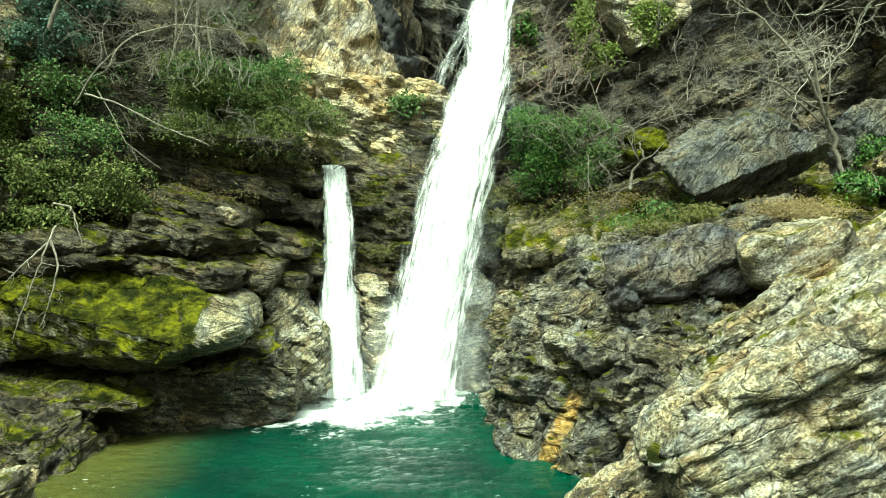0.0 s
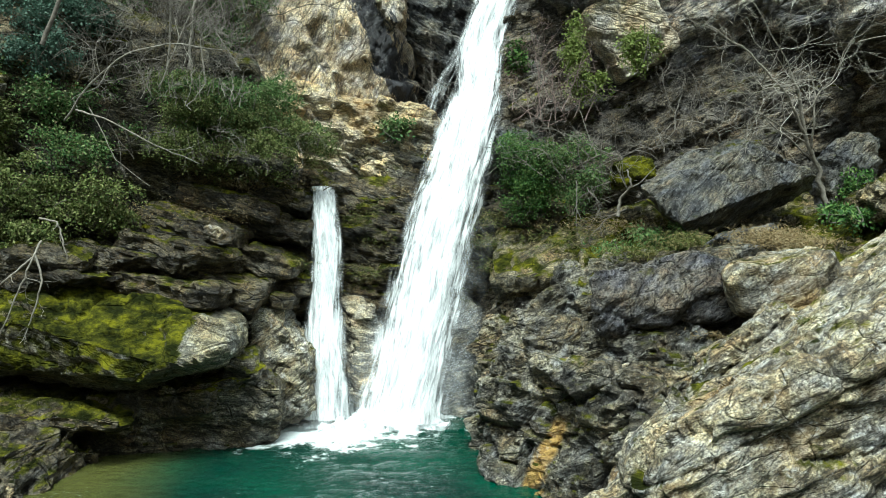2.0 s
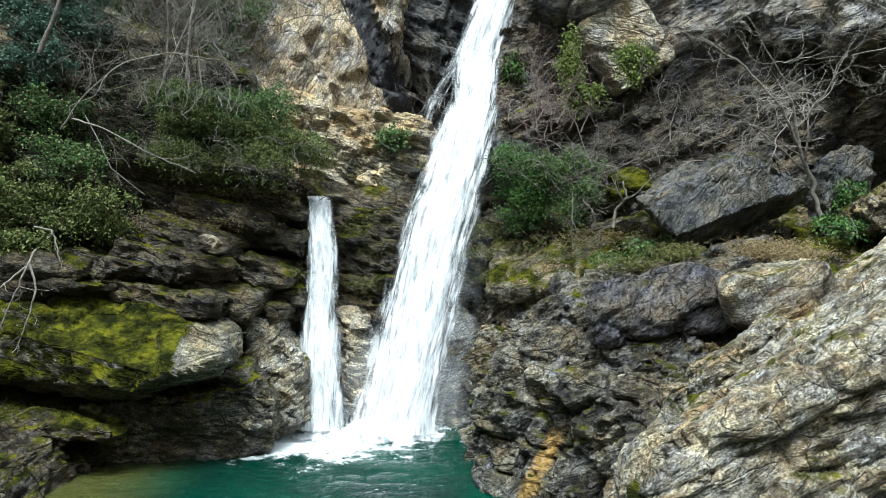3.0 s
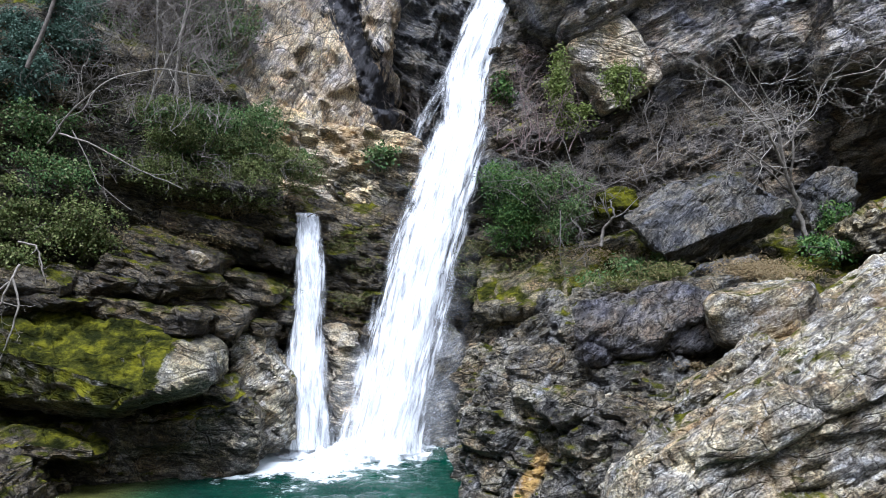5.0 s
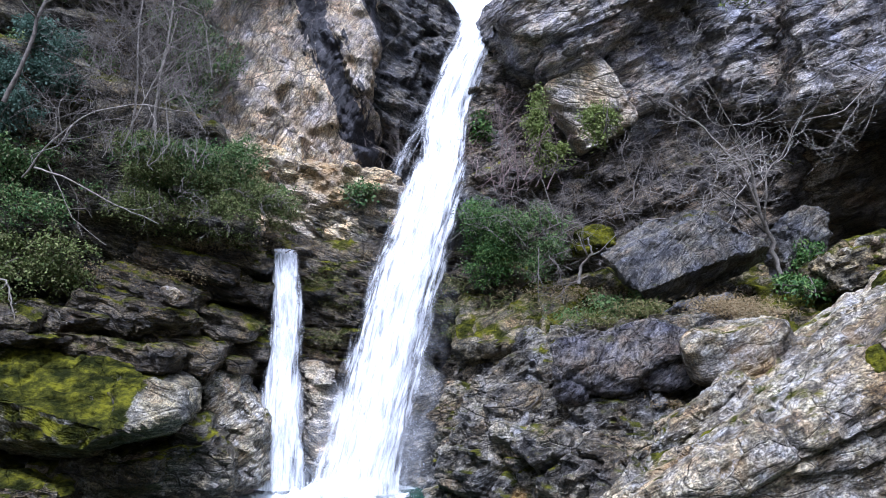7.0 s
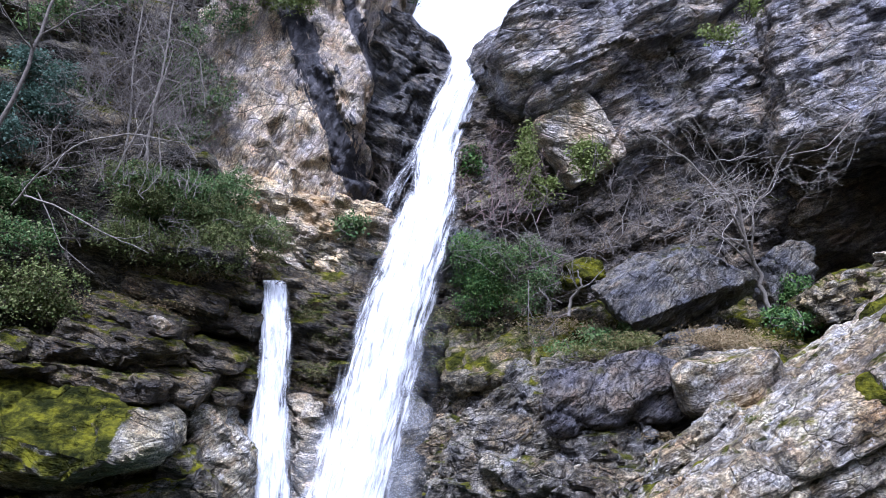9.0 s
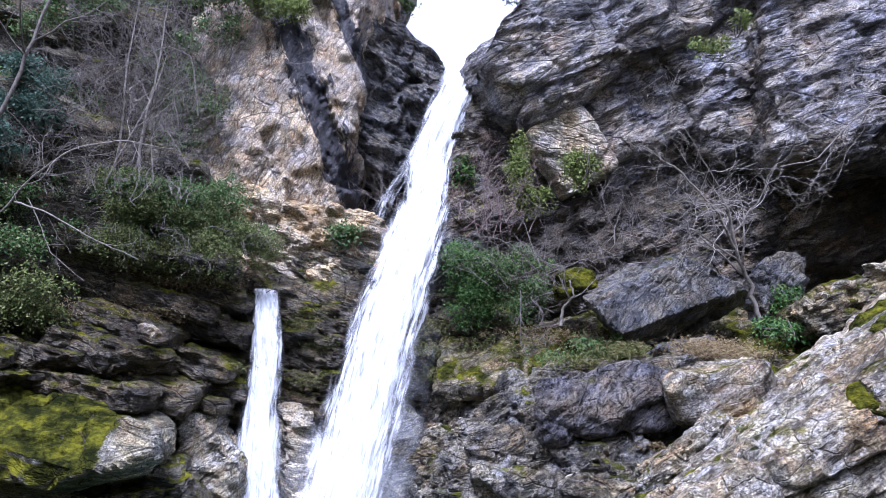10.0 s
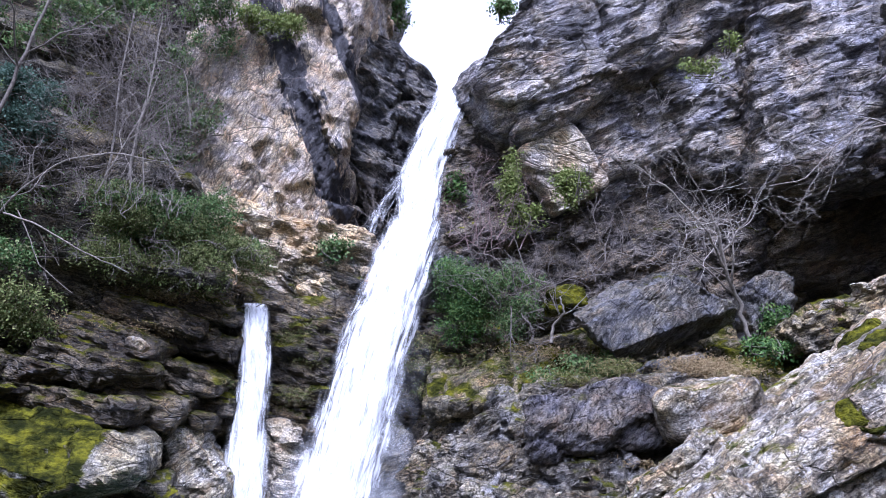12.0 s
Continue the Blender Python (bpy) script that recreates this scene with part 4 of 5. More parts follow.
rock("layered_rock", (-6.54, 12.8, 0.81), (1.32, 1.07, 0.2), (0, 6, 5.85), "step", 80,
     "mossy layered rock in the stepped bank, shade painted as dark colour", "rock", group="layered rocks of the bank", layer=0.2, layers=0.6, box=9, cuts=2, block=0.5, rug=0.14, gaps=0.12)
# blocks that stand out of the jointed wall
rock("jointed_block", (3.18, 13.43, 2.15), (0.63, 0.57, 0.4), (0, -29.68, -29.67), "slate", 81,
     "angular grey block of the jointed wall", "rock", group="blocks of the wall", layer=0.2, layers=0.4, box=7, cuts=7, bed=UP_RIGHT, rug=0.2)
rock("jointed_block", (2.48, 12.86, 0.86), (0.45, 0.43, 0.29), (0, -28.44, -48.27), "right", 82,
     "angular grey block of the jointed wall", "rock", group="blocks of the wall", layer=0.2, layers=0.4, box=7, cuts=7, bed=UP_RIGHT, rug=0.2)
rock("jointed_block", (1.97, 13.32, 1.05), (0.48, 0.6, 0.34), (0, -6.85, -33.49), "right", 83,
     "angular grey block of the jointed wall", "rock", group="blocks of the wall", layer=0.2, layers=0.4, box=7, cuts=7, bed=UP_RIGHT, rug=0.2)
rock("jointed_block", (1.63, 13.42, 0.56), (0.42, 0.54, 0.35), (0, -11.22, -27.66), "slate", 84,
     "angular grey block of the jointed wall", "rock", group="blocks of the wall", layer=0.2, layers=0.4, box=7, cuts=7, bed=UP_RIGHT, rug=0.2)
rock("jointed_block", (4.5, 12.65, 3.15), (0.32, 0.54, 0.3), (0, -21.54, -40.5), "right", 85,
     "angular grey block of the jointed wall", "rock", group="blocks of the wall", layer=0.2, layers=0.4, box=7, cuts=7, bed=UP_RIGHT, rug=0.2)
rock("jointed_block", (2.33, 14.2, 2.66), (0.51, 0.52, 0.28), (0, -31.36, -11.81), "right", 86,
     "angular grey block of the jointed wall", "rock", group="blocks of the wall", layer=0.2, layers=0.4, box=7, cuts=7, bed=UP_RIGHT, rug=0.2)
rock("jointed_block", (3.5, 11.51, -0.3), (0.28, 0.59, 0.28), (0, -27.13, -33.58), "right", 87,
     "angular grey block of the jointed wall", "rock", group="blocks of the wall", layer=0.2, layers=0.4, box=7, cuts=7, bed=UP_RIGHT, rug=0.2)
rock("jointed_block", (4.21, 11.32, 1.16), (0.51, 0.4, 0.28), (0, -15.54, -44.54), "slate", 88,
     "angular grey block of the jointed wall", "rock", group="blocks of the wall", layer=0.2, layers=0.4, box=7, cuts=7, bed=UP_RIGHT, rug=0.2)
rock("jointed_block", (2.3, 12.51, -0.69), (0.4, 0.36, 0.24), (0, -5.93, -18.65), "right", 89,
     "angular grey block of the jointed wall", "rock", group="blocks of the wall", layer=0.2, layers=0.4, box=7, cuts=7, bed=UP_RIGHT, rug=0.2)
rock("jointed_block", (2.44, 13.97, 2.12), (0.37, 0.46, 0.53), (0, -7.28, -47.63), "right", 90,
     "angular grey block of the jointed wall", "rock", group="blocks of the wall", layer=0.2, layers=0.4, box=7, cuts=7, bed=UP_RIGHT, rug=0.2)
rock("jointed_block", (3.71, 13.24, 2.88), (0.33, 0.41, 0.38), (0, -34.92, -45.11), "slate", 91,
     "angular grey block of the jointed wall", "rock", group="blocks of the wall", layer=0.2, layers=0.4, box=7, cuts=7, bed=UP_RIGHT, rug=0.2)
rock("jointed_block", (2.87, 12.32, 0.22), (0.42, 0.47, 0.47), (0, -8.47, -33.58), "right", 92,
     "angular grey block of the jointed wall", "rock", group="blocks of the wall", layer=0.2, layers=0.4, box=7, cuts=7, bed=UP_RIGHT, rug=0.2)
rock("jointed_block", (4.13, 12.38, 1.42), (0.31, 0.41, 0.3), (0, -7.28, -40.74), "slate", 93,
     "angular grey block of the jointed wall", "rock", group="blocks of the wall", layer=0.2, layers=0.4, box=7, cuts=7, bed=UP_RIGHT, rug=0.2)
rock("jointed_block", (4.37, 12.7, 2.96), (0.32, 0.49, 0.47), (0, -34.67, -33.88), "right", 94,
     "angular grey block of the jointed wall", "rock", group="blocks of the wall", layer=0.2, layers=0.4, box=7, cuts=7, bed=UP_RIGHT, rug=0.2)
rock("jointed_block", (4.08, 11.4, 1), (0.5, 0.47, 0.38), (0, -3.25, -41.56), "right", 95,
     "angular grey block of the jointed wall", "rock", group="blocks of the wall", layer=0.2, layers=0.4, box=7, cuts=7, bed=UP_RIGHT, rug=0.2)
rock("jointed_block", (3.92, 11.18, 0.06), (0.53, 0.51, 0.29), (0, -27.98, -24.3), "right", 96,
     "angular grey block of the jointed wall", "rock", group="blocks of the wall", layer=0.2, layers=0.4, box=7, cuts=7, bed=UP_RIGHT, rug=0.2)
rock("jointed_block", (3.87, 11.79, 1.42), (0.48, 0.42, 0.38), (0, -32.3, -11.75), "slate", 97,
     "angular grey block of the jointed wall", "rock", group="blocks of the wall", layer=0.2, layers=0.4, box=7, cuts=7, bed=UP_RIGHT, rug=0.2)
rock("jointed_block", (4.25, 11.21, 0.99), (0.28, 0.38, 0.41), (0, -33.9, -23.31), "right", 98,
     "angular grey block of the jointed wall", "rock", group="blocks of the wall", layer=0.2, layers=0.4, box=7, cuts=7, bed=UP_RIGHT, rug=0.2)
rock("jointed_block", (3.28, 12.26, 1.14), (0.53, 0.4, 0.45), (0, -0.11, -13.11), "slate", 99,
     "angular grey block of the jointed wall", "rock", group="blocks of the wall", layer=0.2, layers=0.4, box=7, cuts=7, bed=UP_RIGHT, rug=0.2)
rock("jointed_block", (3.67, 11.47, 0.05), (0.43, 0.4, 0.41), (0, -23.5, -36.77), "right", 100,
     "angular grey block of the jointed wall", "rock", group="blocks of the wall", layer=0.2, layers=0.4, box=7, cuts=7, bed=UP_RIGHT, rug=0.2)
rock("jointed_block", (4.02, 11.28, 0.54), (0.4, 0.36, 0.33), (0, -1.2, -26.22), "slate", 101,
     "angular grey block of the jointed wall", "rock", group="blocks of the wall", layer=0.2, layers=0.4, box=7, cuts=7, bed=UP_RIGHT, rug=0.2)
rock("jointed_block", (2.71, 12.32, -0.19), (0.49, 0.44, 0.27), (0, -26.87, -29.08), "right", 102,
     "angular grey block of the jointed wall", "rock", group="blocks of the wall", layer=0.2, layers=0.4, box=7, cuts=7, bed=UP_RIGHT, rug=0.2)
rock("jointed_block", (4.25, 12.89, 3.2), (0.49, 0.55, 0.34), (0, -10.89, -40.65), "right", 103,
     "angular grey block of the jointed wall", "rock", group="blocks of the wall", layer=0.2, layers=0.4, box=7, cuts=7, bed=UP_RIGHT, rug=0.2)
rock("jointed_block", (2.68, 12.21, -0.6), (0.32, 0.51, 0.26), (0, -30.99, -29.5), "slate", 104,
     "angular grey block of the jointed wall", "rock", group="blocks of the wall", layer=0.2, layers=0.4, box=7, cuts=7, bed=UP_RIGHT, rug=0.2)
rock("jointed_block", (2.51, 12.49, -0.21), (0.55, 0.57, 0.25), (0, -6.85, -37.91), "right", 105,
     "angular grey block of the jointed wall", "rock", group="blocks of the wall", layer=0.2, layers=0.4, box=7, cuts=7, bed=UP_RIGHT, rug=0.2)
# ---- water ----
def water_material():
    """Green pool water: deep teal, olive over the shallow shelf, white foam round the place where the falls strike,
    painted ripple glints.
    """
    m, t, b = nodes("pool_water")
    pos = put(t, "NewGeometry").outputs["Position"]
    n = put(t, "TexNoise", {"Vector": pos, "Scale": 0.5, "Detail": 4.0}).outputs[0]
    deep = ramp(t, n, [(0.35, (0.0005, 0.021, 0.014)), (0.65, (0.002, 0.052, 0.028))])
    sep = put(t, "SeparateXYZ", {0: pos})
    sx = calc(t, 'ADD', sep.outputs[0], calc(t, 'MULTIPLY', n, 1.2))
    shallow = mask(t, sx, -3.0, -4.8)
    col = blend(t, shallow, deep, (0.072, 0.076, 0.02))
    d = put(t, "VectorMath", {0: pos, 1: (FOOT[0] - 0.45, FOOT[1], FOOT[2])}, operation='SUBTRACT').outputs[0]
    d = put(t, "VectorMath", {0: d, 1: (0.5, 0.62, 1)}, operation='MULTIPLY').outputs[0]
    d = put(t, "VectorMath", {0: d}, operation='LENGTH').outputs[1]
    f1 = put(t, "TexNoise", {"Vector": pos, "Scale": 3.0, "Detail": 8.0, "Roughness": 0.75}).outputs[0]
    f2 = put(t, "TexNoise", {"Vector": pos, "Scale": 0.8, "Detail": 5.0, "Roughness": 0.65}).outputs[0]
    f1 = calc(t, 'ADD', calc(t, 'MULTIPLY', f1, 1.8), calc(t, 'MULTIPLY', f2, 2.6))
    foam = mask(t, calc(t, 'SUBTRACT', f1, d), 0.85, 1.25)
    # white specks all over the pool: glints on the ripples, painted like foam
    f3 = put(t, "TexNoise", {"Vector": put(t, "Mapping", {"Vector": pos, "Rotation": (0, 0, radians(20)), "Scale": (1, 2.4, 1)}).outputs[0], "Scale": 4.5, "Detail": 6.0, "Roughness": 0.75}).outputs[0]
    glint_flecks = calc(t, 'MULTIPLY', mask(t, calc(t, 'ADD', f3, calc(t, 'MULTIPLY', f2, 0.5)), 0.92, 0.98), 0.6)
    foam = calc(t, 'MAXIMUM', foam, glint_flecks)
    col = blend(t, foam, col, (0.85, 0.9, 0.9))
    t.links.new(col, b.inputs["Base Color"])
    t.links.new(put(t, "MapRange", {0: foam, 3: 0.04, 4: 0.7}).outputs[0], b.inputs["Roughness"])
    b.inputs["IOR"].default_value = 1.33
    b.inputs["Specular IOR Level"].default_value = 0.2
    mp = put(t, "Mapping", {"Vector": pos, "Rotation": (0, 0, radians(25)), "Scale": (1, 2.2, 1)}).outputs[0]
    w1 = put(t, "TexNoise", {"Vector": mp, "Scale": 2.6, "Detail": 8.0, "Roughness": 0.7, "Distortion": 0.5}).outputs[0]
    t.links.new(put(t, "Bump", {"Height": w1, "Strength": 0.9, "Distance": 0.2}).outputs[0], b.inputs["Normal"])
    return m


def fall_material(name, cover, streak=9.0):
    """White falling water: streaks along the fall, torn open between them."""
    m, t, b = nodes(name)
    uv = put(t, "UVMap").outputs[0]
    fine = put(t, "Mapping", {"Vector": uv, "Scale": (streak, 1.5, 1)}).outputs[0]
    big = put(t, "Mapping", {"Vector": uv, "Scale": (streak * 0.25, 0.9, 1)}).outputs[0]
    n1 = put(t, "TexNoise", {"Vector": fine, "Scale": 1.0, "Detail": 8.0, "Roughness": 0.7, "Distortion": 0.4}).outputs[0]
    n2 = put(t, "TexNoise", {"Vector": big, "Scale": 1.0, "Detail": 5.0, "Roughness": 0.6}).outputs[0]
    across = put(t, "Attribute")
    across.attribute_name = "across"
    a = calc(t, 'ADD', calc(t, 'MULTIPLY', n1, 0.65), calc(t, 'MULTIPLY', n2, 0.35))
    a = calc(t, 'ADD', a, calc(t, 'MULTIPLY', across.outputs["Fac"], 0.26))
    alpha = mask(t, a, 0.72 - cover, 1.02 - cover)
    t.links.new(ramp(t, n1, [(0.36, (0.42, 0.44, 0.47)), (0.47, (0.66, 0.675, 0.69)), (0.6, (0.82, 0.83, 0.84))]), b.inputs["Base Color"])
    soft = mask(t, calc(t, 'ADD', across.outputs["Fac"], calc(t, 'MULTIPLY', calc(t, 'SUBTRACT', n2, 0.5), 0.5)), 0.03, 0.45)
    t.links.new(calc(t, 'MULTIPLY', alpha, soft), b.inputs["Alpha"])
    b.inputs["Roughness"].default_value = 0.5
    t.links.new(put(t, "Bump", {"Height": n1, "Strength": 0.5, "Distance": 0.06}).outputs[0], b.inputs["Normal"])
    return m


def mist_material():
    """Fine hanging spray, thin and soft at its rims."""
    m, t, b = nodes("mist")
    pos = put(t, "NewGeometry").outputs["Position"]
    n = put(t, "TexNoise", {"Vector": pos, "Scale": 1.4, "Detail": 5.0, "Roughness": 0.6}).outputs[0]
    across = put(t, "Attribute")
    across.attribute_name = "across"
    a = calc(t, 'MULTIPLY', mask(t, across.outputs["Fac"], 0.0, 0.9), mask(t, n, 0.3, 0.7))
    t.links.new(calc(t, 'MULTIPLY', a, 0.15), b.inputs["Alpha"])
    b.inputs["Base Color"].default_value = (0.86, 0.88, 0.9, 1)
    b.inputs["Roughness"].default_value = 1.0
    return m


def fall_sheet(name, path, material, seed, parent, swell=0.12, forward=0.0, wide=1.0, rows=150, cols=40):
    """A curved, rippled sheet of falling water along (x, y, z, half width)."""
    path = np.array(path, dtype=float)
    t = np.linspace(0, 1, rows) * (len(path) - 1)
    k = np.clip(t.astype(int), 0, len(path) - 2)
    f = (t - k)[:, None]
    p0, p1, p2, p3 = path[np.clip(k - 1, 0, None)], path[k], path[k + 1], path[np.clip(k + 2, None, len(path) - 1)]
    line = 0.5 * (2 * p1 + (p2 - p0) * f + (2 * p0 - 5 * p1 + 4 * p2 - p3) * f ** 2 + (3 * p1 - p0 - 3 * p2 + p3) * f ** 3)
    run = np.concatenate([[0], np.cumsum(np.linalg.norm(np.diff(line[:, :3], axis=0), axis=1))])
    u = np.linspace(-1, 1, cols)
    U, V = np.meshgrid(u, run, indexing="xy")
    hw = line[:, 3][:, None] * wide
    rag = 1 + 0.07 * fbm(np.stack([np.sign(U).ravel() * 3, V.ravel() * 1.3, V.ravel() * 0], 1), 4, seed).reshape(U.shape)
    x = line[:, 0][:, None] + U * hw * rag
    bulge = np.sqrt(np.clip(1 - U ** 2, 0, 1))
    rip = fbm(np.stack([(U * hw * 3.5).ravel(), (V * 0.6).ravel(), np.full(U.size, seed * 1.7)], 1), 4, seed + 3).reshape(U.shape)
    y = line[:, 1][:, None] - bulge * hw * 0.45 - swell * rip - forward
    z = np.repeat(line[:, 2][:, None], cols, 1)
    v = np.stack([x, y, z], -1).reshape(-1, 3)
    i = np.arange(rows * cols).reshape(rows, cols)
    q = np.stack([i[:-1, :-1], i[1:, :-1], i[1:, 1:], i[:-1, 1:]], -1).reshape(-1, 4)
    ob = mesh_object(name, v - np.array(parent.location), q, material, parent=parent)
    uvs = np.stack([(U * hw + seed * 3.3).ravel(), (V + seed * 7.7).ravel()], 1)[q.ravel()]
    ob.data.uv_layers.new(name="UVMap").data.foreach_set("uv", uvs.astype(np.float32).ravel())
    at = ob.data.attributes.new("across", 'FLOAT', 'POINT')
    at.data.foreach_set("value", ((1 - np.abs(U) ** 1.6) * np.clip(V / 0.55, 0, 1)).astype(np.float32).ravel())
    return ob

FOOT = (-1.75, 15.2, 0.0)
wx, wy = np.meshgrid(np.linspace(-11, 5, 200), np.linspace(5, 18, 160), indexing="ij")
w_pts = np.stack([wx.ravel(), wy.ravel(), 0 * wx.ravel()], 1)
w_d = np.hypot((w_pts[:, 0] - FOOT[0]) * 0.5, w_pts[:, 1] - FOOT[1])
w_pts[:, 2] = 0.035 * fbm(w_pts * (1.6, 2.6, 1), 4, 5) * (1 + 3.5 * np.exp(-w_d))
w_i = np.arange(200 * 160).reshape(200, 160)
w_q = np.stack([w_i[:-1, :-1], w_i[1:, :-1], w_i[1:, 1:], w_i[:-1, 1:]], -1).reshape(-1, 4)
tagged(mesh_object("water", w_pts, w_q, water_material()), "deep green rippled pool with white foam at the fall", "water", kind="structure")

FALL_WATER, FALL_MIST = fall_material("falling_water", 0.24, 13.0), fall_material("torn_water", 0.05, 15.0)
FALL_VEIL = fall_material("thin_veil", -0.02, 12.0)
FALL_CORE = fall_material("dense_water", 0.3, 11.0)
MAIN = [(2.27, 20.2, 12.95, 0.68), (1.97, 19.0, 11.45, 0.52), (1.52, 18.3, 10.1, 0.53), (1.18, 18, 8.87, 0.54), (1.06, 17.5, 7.68, 0.56), (0.82, 17.1, 6.68, 0.74), (0.5, 16.7, 5.44, 0.76), (0.17, 16.3, 4.12, 0.75), (-0.09, 16, 2.84, 0.79), (-0.36, 15.6, 1.49, 0.87), (-0.64, 15.2, 0.1, 0.97)]
SMALL = [(-2.67, 17.2, 5.21, 0.24), (-2.48, 16.3, 4.92, 0.25), (-2.31, 15.8, 3.77, 0.29), (-2.27, 15.5, 2.56, 0.31), (-2.25, 15.3, 1.7, 0.43), (-2.2, 15.1, 0.9, 0.44), (-2.17, 15, 0.15, 0.48)]
VEIL = [(1.43, 19.2, 11.05, 0.15), (0.97, 18.6, 9.82, 0.21), (0.49, 18.2, 8.56, 0.35), (0.12, 18, 7.8, 0.37), (-0.14, 17.8, 7, 0.31)]
THREAD = [(0.22, 17.6, 6.89, 0.11), (0.01, 17.2, 5.89, 0.12), (-0.25, 16.9, 5.06, 0.12), (-0.45, 16.6, 4.25, 0.13), (-0.6, 16.3, 3.21, 0.17), (-0.84, 15.9, 1.95, 0.19), (-1.15, 15.5, 0.75, 0.22)]
SIDE = [(1.01, 16.2, 3.73, 0.18), (0.66, 15.9, 2.72, 0.35), (0.42, 15.6, 1.74, 0.47), (0.25, 15.3, 0.8, 0.54), (0.17, 15.1, 0.13, 0.55)]
big_fall = empty("waterfall", MAIN[-1][:3], "tall white waterfall sliding down a slanting chute", "waterfall")
fall_sheet("water_sheet", MAIN, FALL_WATER, 1, big_fall, wide=1.24)
fall_sheet("core", MAIN, FALL_CORE, 2, big_fall, 0.16, 0.06, 0.72)
fall_sheet("spray", MAIN, FALL_VEIL, 3, big_fall, 0.2, 0.25, 1.5)
MIST = mist_material()
fall_sheet("mist", [(1.2, 16.1, 4.6, 0.35), (0.75, 15.8, 3.2, 0.6), (0.45, 15.4, 1.8, 0.8), (0.25, 15.0, 0.7, 0.95), (0.15, 14.9, 0.1, 1.0)], MIST, 184, big_fall, 0.05, 0.1, rows=60, cols=24)
fall_sheet("mist", [(-0.9, 15.7, 2.4, 0.3), (-1.2, 15.3, 1.2, 0.6), (-1.3, 14.9, 0.1, 0.8)], MIST, 185, big_fall, 0.05, 0.1, rows=40, cols=24)
fall_sheet("veil", VEIL, FALL_MIST, 4, big_fall, 0.1)
fall_sheet("thread", THREAD, FALL_MIST, 5, big_fall, 0.1)
fall_sheet("side_spray", SIDE, FALL_VEIL, 8, big_fall, 0.12, 0.15)
rock("foam", (MAIN[-1][0], MAIN[-1][1] - 0.15, 0.0), (1.15, 0.5, 0.2), (0, 0, 0), "foam", 71,
     "heap of white foam where the fall strikes the pool", "foam", group="foam heaps", box=2.2, cuts=0, lumps=0.5, block=0.25, rug=0.4, gaps=0.0, layers=0.0)
rock("foam", (SMALL[-1][0] + 0.1, SMALL[-1][1] - 0.1, 0.0), (0.75, 0.4, 0.16), (0, 0, 0), "foam", 72,
     "heap of white foam where the fall strikes the pool", "foam", group="foam heaps", box=2.2, cuts=0, lumps=0.5, block=0.2, rug=0.4, gaps=0.0, layers=0.0)
small_fall = empty("waterfall", SMALL[-1][:3], "narrow white side fall from a mossy lip", "waterfall")
fall_sheet("water_sheet", SMALL, FALL_WATER, 6, small_fall, 0.06, wide=1.35)
def droplets(name, centre, spread, count, size, seed, parent):
    """Flying drops of spray, small eight-sided beads."""
    rng = np.random.RandomState(seed)
    p = rng.normal(size=(count, 3)) * np.array(spread)
    p[:, 2] = np.abs(p[:, 2])
    s = size * rng.uniform(0.4, 1.4, (count, 1, 1))
    octa = np.array(((1, 0, 0), (-1, 0, 0), (0, 1, 0), (0, -1, 0), (0, 0, 1.6), (0, 0, -1.6)))
    v = (p[:, None] + octa[None] * s).reshape(-1, 3) + np.array(centre) - np.array(parent.location)
    tri = np.array(((0, 2, 4), (2, 1, 4), (1, 3, 4), (3, 0, 4), (2, 0, 5), (1, 2, 5), (3, 1, 5), (0, 3, 5)))
    f = (np.arange(count)[:, None, None] * 6 + tri[None]).reshape(-1, 3)
    return tagged(mesh_object(name, v, f, SPRAY, parent=parent), kind="stuff")


SPRAY = plain_material("spray_drops", (0.7, 0.73, 0.76), (0.88, 0.9, 0.92), 0.3, 20.0, 0.001)
droplets("spray_drop", (MAIN[-1][0], MAIN[-1][1] - 0.2, 0.02), (0.75, 0.35, 0.32), 2600, 0.0045, 21, big_fall)
droplets("spray_drop", (SMALL[-1][0], SMALL[-1][1] - 0.1, 0.02), (0.4, 0.25, 0.3), 1200, 0.004, 23, small_fall)
fall_sheet("core", SMALL, FALL_WATER, 9, small_fall, 0.06, 0.03, 1.1)
fall_sheet("spray", SMALL, FALL_MIST, 7, small_fall, 0.1, 0.1, 1.5)

# ---- plants ----
def sprawl(a, b, count, size, seed, stray=0.35):
    """Uneven clumps strewn along the line from a to b."""
    rng = np.random.RandomState(seed)
    a, b = np.array(a), np.array(b)
    return [(tuple(a + (b - a) * rng.rand() + rng.normal(size=3) * stray * (1, 0.6, 0.8)), tuple(np.array(size) * rng.uniform(0.5, 1.4))) for _ in range(count)]


bush("creeper_mound", sprawl((-5.5, 14.7, 6.95), (-2.5, 15.9, 5.95), 26, (0.5, 0.4, 0.26), 106),
     34000, 0.023, "olive", 106, "olive-green creeper mound over the bank", "creeper", droop=0.6)
bush("creeper_mound", sprawl((-5.2, 14.9, 7.2), (-3.2, 15.6, 6.5), 16, (0.5, 0.4, 0.28), 181),
     26000, 0.024, "leaf", 181, "green creeper mound among leafless twigs", "creeper", droop=0.6)
bush("creeper", sprawl((-5.7, 14.5, 5.9), (-2.9, 15.3, 5.75), 24, (0.36, 0.3, 0.2), 188, 0.16),
     22000, 0.023, "olive", 188, "ragged creeper hanging over the lip of the bank", "creeper", droop=0.9)
